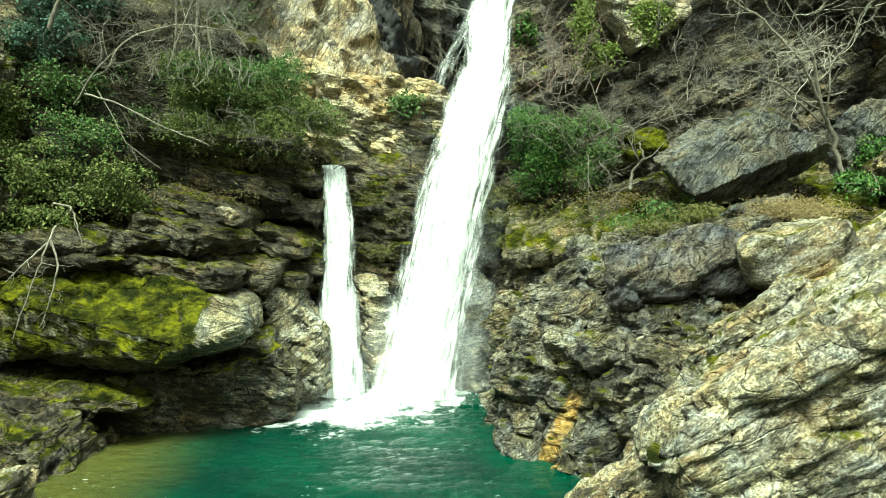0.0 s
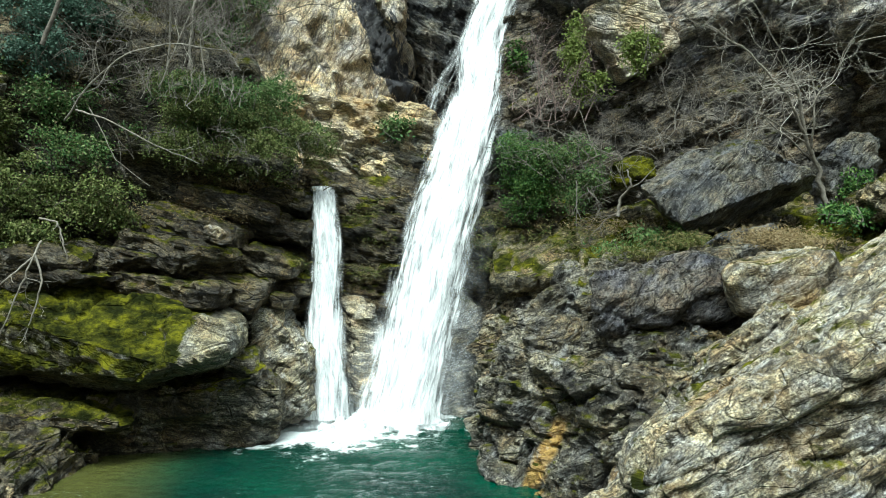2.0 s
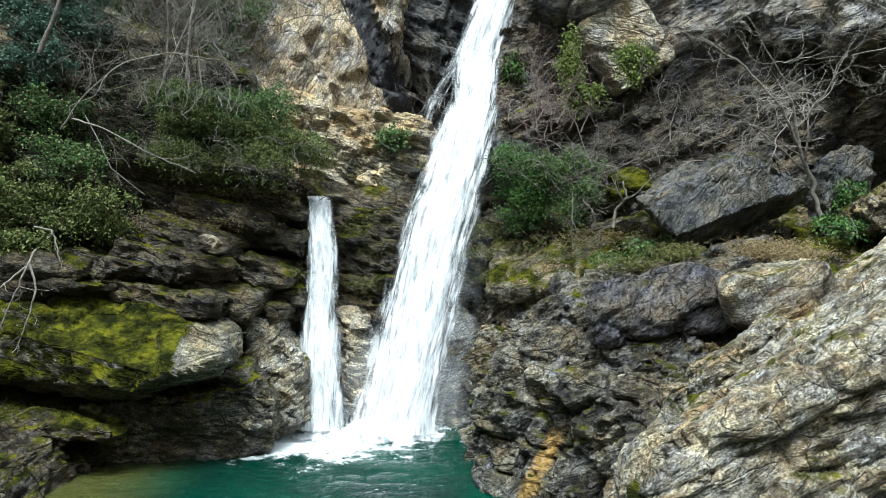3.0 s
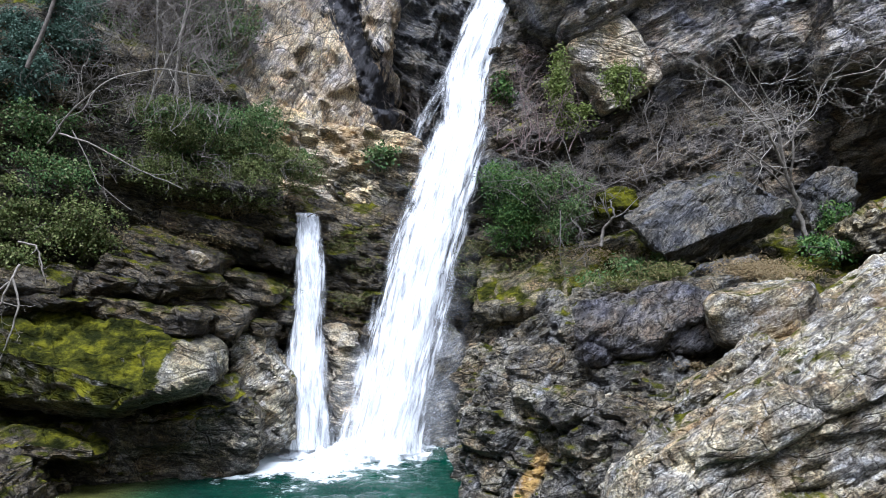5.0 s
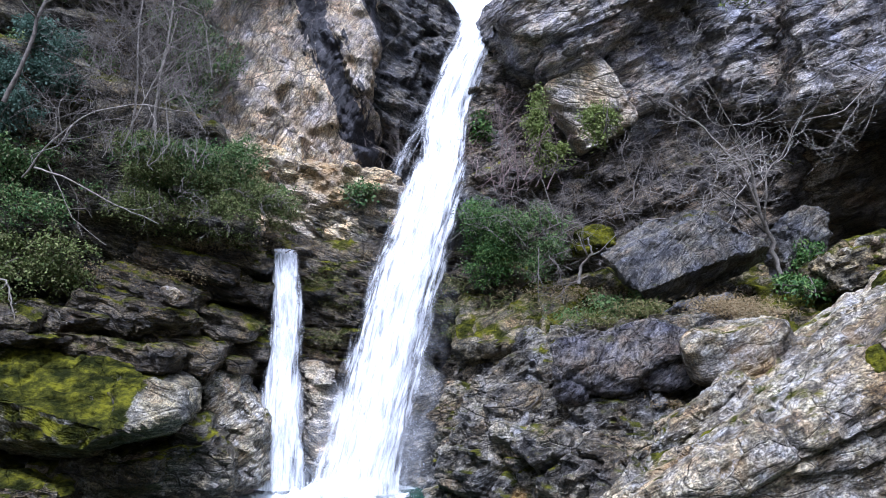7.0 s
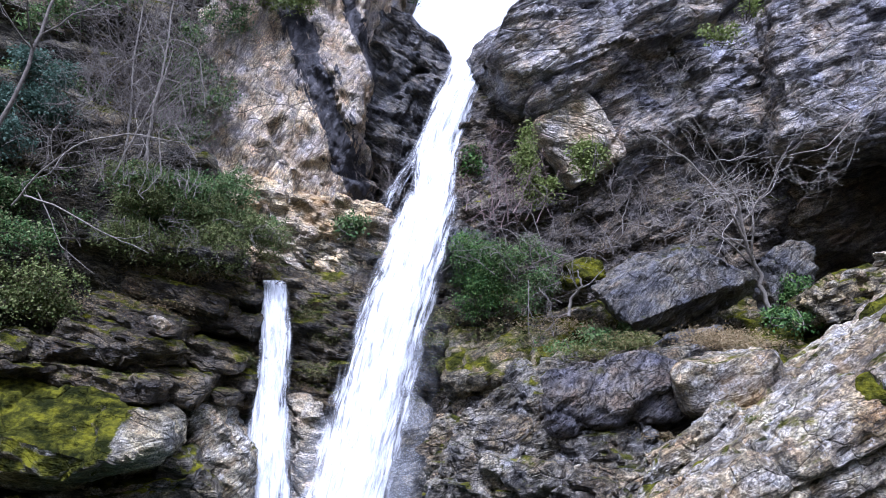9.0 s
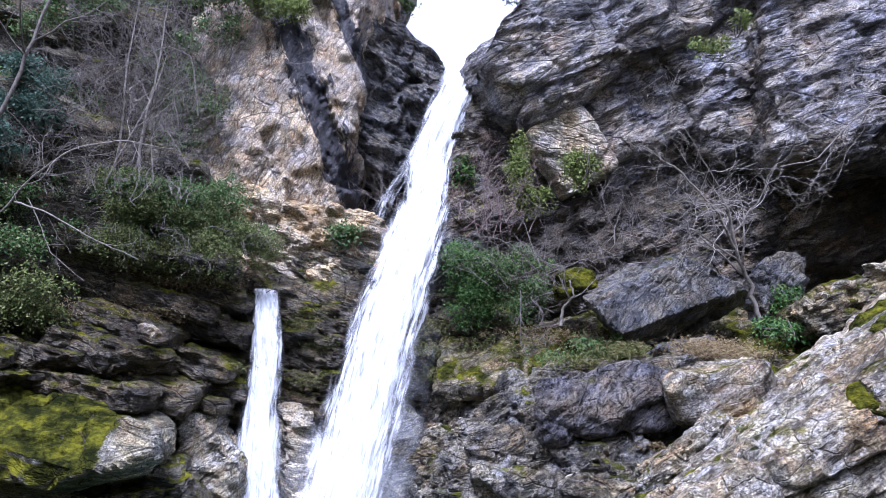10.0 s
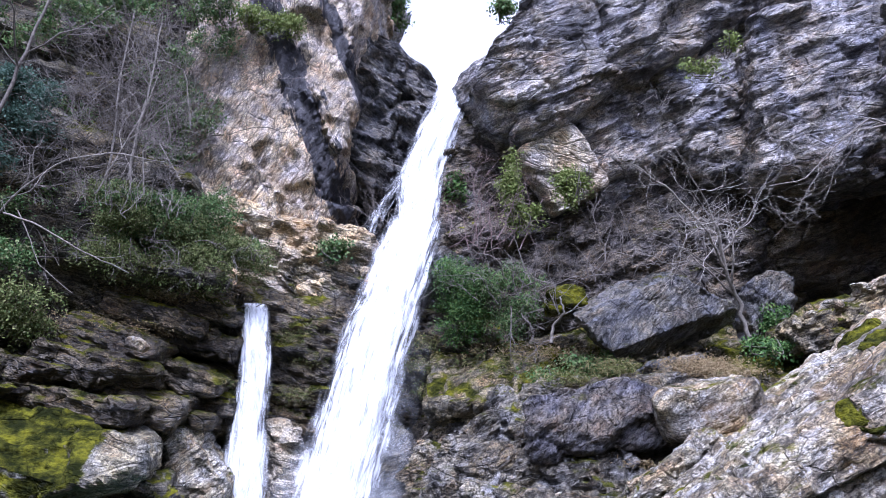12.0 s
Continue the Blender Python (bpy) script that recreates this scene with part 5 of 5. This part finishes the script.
thicket("bare_brush", ((-5.8, 14.4, 6.1), (-3.0, 15.2, 5.9)), 0.8, 189, "thin leafless stalks hanging over the bank", count=30, lean=(0.2, -0.6, -0.2), pull=(0, 0, -0.1), mats=('twig', 'twig'), radius=0.007)
bush("ivy", sprawl((-5.2, 17.4, 8.2), (-4.75, 17.8, 13.3), 22, (0.4, 0.3, 0.36), 182, 0.3),
     14000, 0.04, "leaf", 182, "dark ivy climbing the edge of the pale cliff", "ivy", droop=0.6)
bush("evergreen_bush", sprawl((-8.6, 16.2, 10.6), (-6.2, 17.2, 13.2), 16, (0.6, 0.5, 0.4), 183, 0.5),
     13000, 0.042, "leaf", 183, "sparse green bushes high on the slope", "bush")
bush("evergreen_bush", [((-8.8, 15.5, 8), (0.99, 0.8, 0.62)), ((-7.46, 16, 7.88), (1.02, 0.7, 0.51)), ((-8.56, 17, 9.43), (1.62, 0.8, 0.81))],
     12000, 0.036, "leaf", 107, "sparse dark green bush among bare stems", "bush")
bush("evergreen_bush", [((-8.33, 14.6, 6.64), (1.05, 0.7, 0.81)), ((-7.45, 14.2, 5.68), (1.02, 0.6, 0.51)), ((-4.48, 15.6, 6.33), (1.37, 0.9, 0.68)), ((-3.57, 15.9, 6.06), (0.89, 0.7, 0.51)), ((-5.28, 15.4, 6.18), (0.74, 0.8, 0.74)), ((-4.06, 16.4, 6.95), (1.04, 0.8, 0.59)), ((-2.94, 16.6, 6.28), (0.59, 0.4, 0.33))],
     20000, 0.034, "leaf", 108, "dense green bush hanging over the rock bank", "bush")
bush("evergreen_bush", [((-6.39, 15.8, 7.09), (1.13, 0.9, 0.75)), ((-7.15, 15, 6.24), (1.07, 0.8, 0.72)), ((-5.91, 16.6, 8.15), (1.19, 0.9, 0.79))],
     13000, 0.036, "leaf", 109, "dark green bush among bare shrubs", "bush")
bush("bluish_shrub", [((-7.01, 14.9, 8.66), (0.71, 0.6, 0.59)), ((-7.55, 15, 9.32), (0.72, 0.6, 0.6)), ((-7.85, 14.6, 7.66), (0.7, 0.5, 0.41)), ((-8.33, 14.8, 8.51), (0.59, 0.5, 0.53))],
     14000, 0.036, "blue", 110, "bluish-green leafy shrub among bare stems", "bush")
bush("ivy", [((-7.27, 13.6, 4.64), (1.3, 0.6, 0.6)), ((-6.6, 14, 4.44), (0.67, 0.5, 0.45)), ((-8, 13.4, 5.06), (0.75, 0.6, 0.75)), ((-7.6, 13.2, 4), (0.74, 0.4, 0.32)), ((-8.19, 13, 4.41), (0.62, 0.5, 0.62)), ((-8.42, 13.6, 5.93), (0.65, 0.5, 0.65))],
     24000, 0.034, "olive", 111, "yellowish-green ivy carpet over the bank", "ivy", droop=0.6)
bush("ivy", [((-4.13, 16.2, 6.24), (1.16, 0.7, 0.77)), ((-5.07, 16, 6.39), (0.76, 0.6, 0.64))],
     9000, 0.036, "leaf", 112, "green creeper hanging from the bank", "ivy", droop=0.6)
bush("hanging_ivy", sprawl((-4.0, 17.9, 13.0), (-2.0, 18.0, 12.6), 12, (0.3, 0.25, 0.14), 113, 0.14),
     4200, 0.04, "ivy_pale", 113, "bright ivy hanging over the cliff edge", "ivy", droop=0.8)
bush("small_bush", [((-0.99, 17.4, 6.66), (0.3, 0.3, 0.3))],
     1600, 0.045, "leaf", 114, "small round green bush on the ledge", "bush")
bush("ivy", sprawl((1.9, 15.9, 6.3), (2.6, 15.8, 4.7), 14, (0.34, 0.3, 0.3), 115, 0.3),
     16000, 0.027, "ivy", 115, "dark green ivy on the rock beside the fall", "ivy", droop=0.6)
bush("ivy", sprawl((2.6, 15.8, 6.1), (3.6, 15.6, 4.8), 12, (0.34, 0.3, 0.26), 187, 0.36),
     12000, 0.026, "leaf", 187, "patchy ivy and weeds among leafless stems", "ivy", droop=0.6)
bush("ivy", [((3.32, 16.6, 8.43), (0.26, 0.3, 0.73)), ((3.49, 16.4, 7.69), (0.39, 0.3, 0.39))],
     4200, 0.04, "ivy_pale", 116, "yellow-green ivy climbing under the overhang", "ivy", droop=0.6)
bush("ivy", [((4.79, 16.3, 8.56), (0.34, 0.25, 0.58))],
     2300, 0.045, "ivy_pale", 117, "pale green ivy on the pale block", "ivy", droop=0.6)
bush("ivy", [((2.11, 17.9, 8.53), (0.2, 0.3, 0.57))],
     1200, 0.05, "ivy", 118, "dark ivy behind the fall", "ivy")
bush("ivy", [((8.61, 14.3, 5.33), (0.25, 0.3, 0.59)), ((8.23, 14.2, 4.69), (0.51, 0.3, 0.16)), ((7.8, 13, 4.6), (0.6, 0.35, 0.08))],
     4200, 0.04, "ivy", 119, "ivy over the upright boulder and the ledge", "ivy", droop=0.5)
bush("creeper", [((4.5, 14.3, 4.02), (0.71, 0.5, 0.27)), ((3.85, 14.4, 3.77), (0.57, 0.4, 0.21)), ((4.96, 14, 4.2), (0.47, 0.4, 0.18))],
     4200, 0.035, "leaf", 120, "low green creeper over the ledge edge", "creeper", droop=0.5)
bush("skyline_bush", [((0.21, 21.5, 15.29), (0.45, 0.6, 0.51)), ((-0.01, 21.5, 15.86), (0.68, 0.6, 0.51))],
     2200, 0.06, "leaf", 121, "dark bush on the cliff edge against the sky", "bush")
bush("skyline_bush", [((3.56, 20.4, 15.05), (0.32, 0.5, 0.42)), ((5.07, 20, 15.38), (0.64, 0.4, 0.19))],
     1800, 0.06, "leaf", 122, "dark bush on the cliff edge against the sky", "bush")
bush("pine_shrub", [((9.52, 17.9, 14.26), (0.46, 0.4, 0.37))],
     2000, 0.05, "ivy", 123, "dark green shrub rooted in a crack of the cliff", "bush")
bush("yellow_shrub", [((7.72, 15.7, 11.47), (0.45, 0.25, 0.25)), ((8.52, 15.8, 12.27), (0.31, 0.25, 0.2))],
     900, 0.045, "ivy_pale", 124, "sparse yellowish shrub in a crack of the cliff", "bush")
bare_tree("bare_tree", [(8.05, 14.4, 4.85), (7.88, 14.4, 5.46), (7.48, 14.2, 6.2), (7.18, 14.0, 7.11), (6.98, 13.9, 7.44)], 0.055, 125, "leafless tree with pale grey bark before the cave", kids=(5, 8), spread=0.95, shrink=0.72)
bare_tree("bare_tree", [(7.48, 14.2, 6.2), (6.9, 13.8, 6.9), (6.04, 13.6, 7.66), (5.13, 13.4, 8.13)], 0.032, 126, "slender leafless stem with spreading twigs", kids=(4, 6), spread=0.7, shrink=0.6)
bare_tree("bare_tree", [(11.04, 12, 7.75), (10.18, 12, 8.68), (9.43, 12.2, 9.03), (8.85, 12.4, 8.59)], 0.028, 127, "pale leafless branch reaching from the flank", kids=(4, 7), spread=0.7, shrink=0.7)
bare_tree("bare_tree", [(11.21, 12, 9.81), (9.97, 12, 8.95), (9.02, 12.3, 8.74), (8.18, 12.5, 7.77), (7.66, 12.8, 7.7)], 0.022, 128, "pale leafless branch reaching from the flank", kids=(4, 7), spread=0.6, shrink=0.45)
bare_tree("bare_tree", [(-7.38, 13.5, 7.47), (-7.07, 13.6, 8.43), (-6.93, 13.8, 9.68), (-6.75, 14, 10.77), (-6.65, 14.2, 11.91)], 0.045, 129, "leaning leafless tree with grey bark", mats=('bark_dark', 'twig'), kids=(3, 6), spread=0.8, shrink=0.5)
bare_tree("crooked_sapling", [(3.84, 14.6, 4.51), (3.87, 14.6, 4.86), (4.06, 14.4, 5.13), (3.94, 14.4, 5.47)], 0.04, 130, "small crooked leafless sapling on the ledge", mats=('bark', 'twig'), kids=(3, 5), shrink=0.8)
bare_tree("fallen_branch", [(-6.74, 13.5, 6.26), (-6.07, 13.5, 6.07), (-5.21, 13.5, 5.61), (-4.41, 13.5, 5.31)], 0.022, 131, "pale dead branch lying over the bank", kids=(1, 3), shrink=0.25, depth=2, category='branch')
bare_tree("fallen_branch", [(-6.5, 13.5, 6.33), (-6.26, 13.5, 5.92), (-5.99, 13.5, 5.35), (-5.34, 13.5, 4.86)], 0.014, 132, "thin dead branch lying over the bank", kids=(1, 3), shrink=0.25, depth=2, category='branch')
bare_tree("hanging_root", [(-6.86, 12.6, 3.8), (-6.88, 12.4, 3.56), (-7.01, 12.3, 3.12), (-7.16, 12.2, 2.64), (-7.37, 12.1, 1.87)], 0.022, 133, "pale bare root hanging over the rock", kids=(1, 4), shrink=0.35, depth=2, category='root', group='hanging roots')
bare_tree("hanging_root", [(-6.86, 12.4, 3.56), (-6.67, 12.3, 3.12), (-6.78, 12.2, 2.54), (-6.93, 12.2, 2.1)], 0.022, 134, "pale bare root hanging over the rock", kids=(1, 4), shrink=0.35, depth=2, category='root', group='hanging roots')
bare_tree("hanging_root", [(-7.01, 12.8, 4.2), (-6.6, 12.6, 4.15), (-6.43, 12.5, 3.8), (-6.37, 12.5, 3.5)], 0.022, 135, "pale bare root hanging over the rock", kids=(1, 4), shrink=0.35, depth=2, category='root', group='hanging roots')
bare_tree("hanging_root", [(-6.91, 12.4, 3.51), (-7.25, 12.2, 3.13), (-7.55, 12.2, 2.83)], 0.022, 136, "pale bare root hanging over the rock", kids=(1, 4), shrink=0.35, depth=2, category='root', group='hanging roots')
thicket("bare_shrub", ((-7.97, 15.2, 6.15), (-4.6, 16.5, 7.1)), 2.6, 137, "tangled leafless grey shrub on the bank", count=60, lean=(0.25, -0.1, 1))
thicket("bare_shrub", ((-6.98, 16.2, 8.51), (-4.34, 17.5, 9.02)), 3, 138, "tall leafless grey shrub on the bank", count=60, lean=(0.3, -0.1, 1), kids=(3, 6))
thicket("bare_shrub", ((-7.23, 14.6, 7.02), (-5.04, 15.5, 7.42)), 2.2, 139, "tangled leafless brown shrub on the bank", count=50, lean=(0.3, -0.2, 0.9))
thicket("bare_shrub", ((-8.07, 17.5, 10.75), (-4.15, 19, 12.8)), 2.6, 140, "tall leafless grey shrub high on the slope", count=50, lean=(0.2, -0.1, 1))
thicket("bare_shrub", ((2.17, 16.6, 6.99), (3.05, 16.4, 6.7)), 2, 141, "reddish leafless shrub under the overhang", count=26, mats=('twig_red', 'twig_red'), lean=(0, -0.1, 1))
thicket("bare_brush", ((2.91, 15.6, 5.47), (5.71, 15.2, 6.27)), 1.5, 142, "tangle of leafless stems on the ledge", count=34, lean=(-0.3, -0.3, 0.7), pull=(-0.02, 0, -0.03), mats=('twig', 'twig'), spread=0.9)
thicket("bare_brush", ((2.22, 16, 6.26), (4.36, 15, 4.59)), 1.6, 143, "tangle of pale leafless stems over ivy", count=26, lean=(-0.6, -0.3, 0.1), pull=(0, 0, -0.05), mats=('twig', 'twig'), spread=0.9)
thicket("bare_brush", ((5.11, 15.6, 6.81), (7.52, 15, 6.59)), 1.3, 144, "grey leafless brush before the cave", count=20, lean=(0.1, -0.2, 0.8), mats=('twig', 'twig'), spread=0.9)
thicket("reeds", ((-0.33, 18.8, 7.56), (0.41, 18.8, 7.77)), 1.6, 145, "thin upright stems on the wet ledge", count=24, lean=(0, 0, 1), depth=1, spread=0.3, radius=0.008, mats=('twig', 'twig'), category='reeds')
thicket("bare_shrub", ((-3.29, 18.8, 7.35), (-2.41, 18.8, 7.41)), 1.5, 146, "thin leafless sapling before the pale cliff", count=5, lean=(0.1, 0, 1), depth=1, spread=0.4, radius=0.012)
grass("dry_leaves", (5.97, 12.2, 4.1), (0.73, 0.5, 0.19), 4000, 0.06, "straw", 147, "drift of dry straw-coloured leaves on the ledge", "leaf litter")
grass("grass_tuft", (4.63, 12.9, 4.02), (0.51, 0.3, 0.16), 800, 0.12, "grass", 148, "tuft of yellowish grass on the ledge", "grass")
grass("grass_tuft", (3.85, 13.2, 3.79), (0.74, 0.3, 0.13), 500, 0.14, "grass", 149, "tuft of grass on the ledge edge", "grass")
grass("grass_tuft", (3.34, 15.2, 3.99), (1.82, 0.5, 0.36), 900, 0.14, "grass", 150, "thin grass over the mossy ledge", "grass")
grass("grass_tuft", (4.92, 8.9, 3.02), (0.21, 0.15, 0.06), 260, 0.1, "grass", 151, "small tuft of grass in a crack of the slab", "grass")
bare_tree("fallen_branch", [(-2.44, 15.9, 5), (-2.21, 15.7, 5.11), (-2, 15.6, 5.1), (-1.82, 15.5, 5.19)], 0.012, 152, "short dead stick caught at the lip of the fall", kids=(1, 2), shrink=0.3, depth=2, category='branch')
cable_line = [(0.0, np.array((-1.66, 18.3, 9.58))), (1.0, np.array((0.65, 18.8, 12.17)))]
c_w = np.linspace(0, 1, 20)[:, None]
c_pts = cable_line[0][1] + (cable_line[1][1] - cable_line[0][1]) * c_w - np.array((0, 0, 0.12)) * 4 * c_w * (1 - c_w)
c_v, c_f = tubes([(c_pts, np.full(20, 0.007))], 5)
tagged(mesh_object("cable", c_v, c_f, M["bark_dark"]), "thin dark cable stretched across the wet cliff", "cable")
bare_tree("arching_branch", [(-7.15, 13.9, 6.13), (-6.61, 13.7, 6.79), (-5.89, 13.6, 7.36), (-4.99, 13.6, 7.59), (-4.03, 13.6, 7.46)], 0.022, 154, "long pale branch arching over the bank", kids=(3, 5), shrink=0.35, depth=2, category='branch')
bare_tree("bare_tree", [(-5, 14.6, 7.33), (-4.97, 14.6, 8.25), (-4.88, 14.8, 9.37), (-4.87, 15, 10.98)], 0.032, 155, "slender leafless grey stem on the bank", mats=('bark', 'twig'), kids=(4, 7), spread=0.7, shrink=0.4)
bare_tree("bare_tree", [(-5.53, 14.8, 7.24), (-5.48, 14.9, 8.33), (-5.6, 15, 9.54), (-5.54, 15.2, 11.3)], 0.028, 156, "slender leafless grey stem on the bank", mats=('bark', 'twig'), kids=(4, 7), spread=0.7, shrink=0.4)
grass("moss_tuft", (-1.26, 16.9, 4.66), (0.61, 0.25, 0.3), 420, 0.13, "grass", 157, "hanging tuft of yellowish moss and grass on the wet step", "moss")
grass("moss_tuft", (-1.06, 16.8, 3.92), (0.54, 0.25, 0.24), 420, 0.13, "grass", 158, "hanging tuft of yellowish moss and grass on the wet step", "moss")
grass("moss_tuft", (-1.79, 16.8, 4.39), (0.47, 0.25, 0.2), 420, 0.13, "grass", 159, "hanging tuft of yellowish moss and grass on the wet step", "moss")
grass("moss_tuft", (-1.58, 16.7, 3.12), (0.6, 0.25, 0.21), 420, 0.13, "grass", 160, "hanging tuft of yellowish moss and grass on the wet step", "moss")
grass("moss_tuft", (-2.32, 16.7, 3.19), (0.27, 0.25, 0.27), 420, 0.13, "grass", 161, "hanging tuft of yellowish moss and grass on the wet step", "moss")
grass("moss_tuft", (1.32, 16.4, 4.44), (0.52, 0.25, 0.21), 420, 0.13, "grass", 162, "hanging tuft of yellowish moss and grass on the wet step", "moss")
grass("moss_tuft", (1.56, 16.2, 3.41), (0.58, 0.25, 0.21), 420, 0.13, "grass", 163, "hanging tuft of yellowish moss and grass on the wet step", "moss")
grass("moss_tuft", (1.24, 16.3, 3.92), (0.45, 0.25, 0.16), 420, 0.13, "grass", 164, "hanging tuft of yellowish moss and grass on the wet step", "moss")
grass("moss_tuft", (-3.24, 15.4, 3.38), (0.61, 0.25, 0.12), 420, 0.13, "grass", 165, "hanging tuft of yellowish moss and grass on the wet step", "moss")
grass("moss_tuft", (-3.92, 15.8, 5.55), (0.5, 0.25, 0.13), 420, 0.13, "grass", 166, "hanging tuft of yellowish moss and grass on the wet step", "moss")
grass("moss_tuft", (-2.91, 16.4, 5.67), (0.46, 0.25, 0.16), 420, 0.13, "grass", 167, "hanging tuft of yellowish moss and grass on the wet step", "moss")
grass("root_tuft", (4.7, 11.6, 2.47), (0.42, 0.2, 0.07), 120, 0.08, "straw", 168, "thin brown roots and dead grass in a crack", "grass")
grass("root_tuft", (4.15, 11.2, 1.67), (0.27, 0.2, 0.11), 120, 0.08, "straw", 169, "thin brown roots and dead grass in a crack", "grass")
grass("root_tuft", (6.31, 11.4, 4.05), (0.54, 0.2, 0.07), 120, 0.08, "straw", 170, "thin brown roots and dead grass in a crack", "grass")
grass("dry_leaves", (4, 15, 4.33), (1.55, 0.5, 0.19), 1500, 0.045, "straw", 171, "scattered dry leaves on the mossy ledge", "leaf litter")
grass("dry_leaves", (-5.61, 14.6, 4.34), (1.86, 0.5, 0.29), 2200, 0.045, "straw", 172, "scattered dry leaves and stalks on the bank", "leaf litter")
grass("dry_leaves", (-4.32, 15.4, 5.09), (1.35, 0.4, 0.2), 1500, 0.045, "straw", 173, "scattered dry leaves and stalks on the bank", "leaf litter")
bare_tree("bare_tree", [(-3.9, 14.6, 8.49), (-4.11, 14.5, 9.73), (-4.58, 14.3, 9.85), (-5.19, 14.1, 9.34), (-5.74, 14, 8.78)], 0.016, 174, "drooping leafless branches with grey twigs on the bank", mats=('bark', 'twig'), kids=(5, 8), spread=0.75, shrink=0.62)
bare_tree("bare_tree", [(-4.25, 14.5, 8.24), (-4.4, 14.4, 8.92), (-4.91, 14.2, 9.05), (-5.44, 14, 8.51)], 0.016, 175, "drooping leafless branches with grey twigs on the bank", mats=('bark', 'twig'), kids=(5, 8), spread=0.75, shrink=0.62)
bare_tree("bare_tree", [(-4.34, 13.6, 6.83), (-4.45, 13.6, 7.65), (-4.15, 13.5, 7.81), (-3.6, 13.3, 7.02)], 0.016, 176, "drooping leafless branches with grey twigs on the bank", mats=('bark', 'twig'), kids=(5, 8), spread=0.75, shrink=0.62)
bare_tree("bare_tree", [(-5.21, 13.6, 6.77), (-4.93, 13.6, 7.5), (-4.62, 13.8, 8.45), (-4.46, 14, 9.48)], 0.016, 177, "drooping leafless branches with grey twigs on the bank", mats=('bark', 'twig'), kids=(5, 8), spread=0.75, shrink=0.62)
thicket("bare_shrub", ((-5.96, 13.3, 6.48), (-3.39, 13.3, 6.44)), 0.7, 178, "tangle of leafless twigs over the ivy", count=34, mats=('bark', 'twig'), radius=0.008)
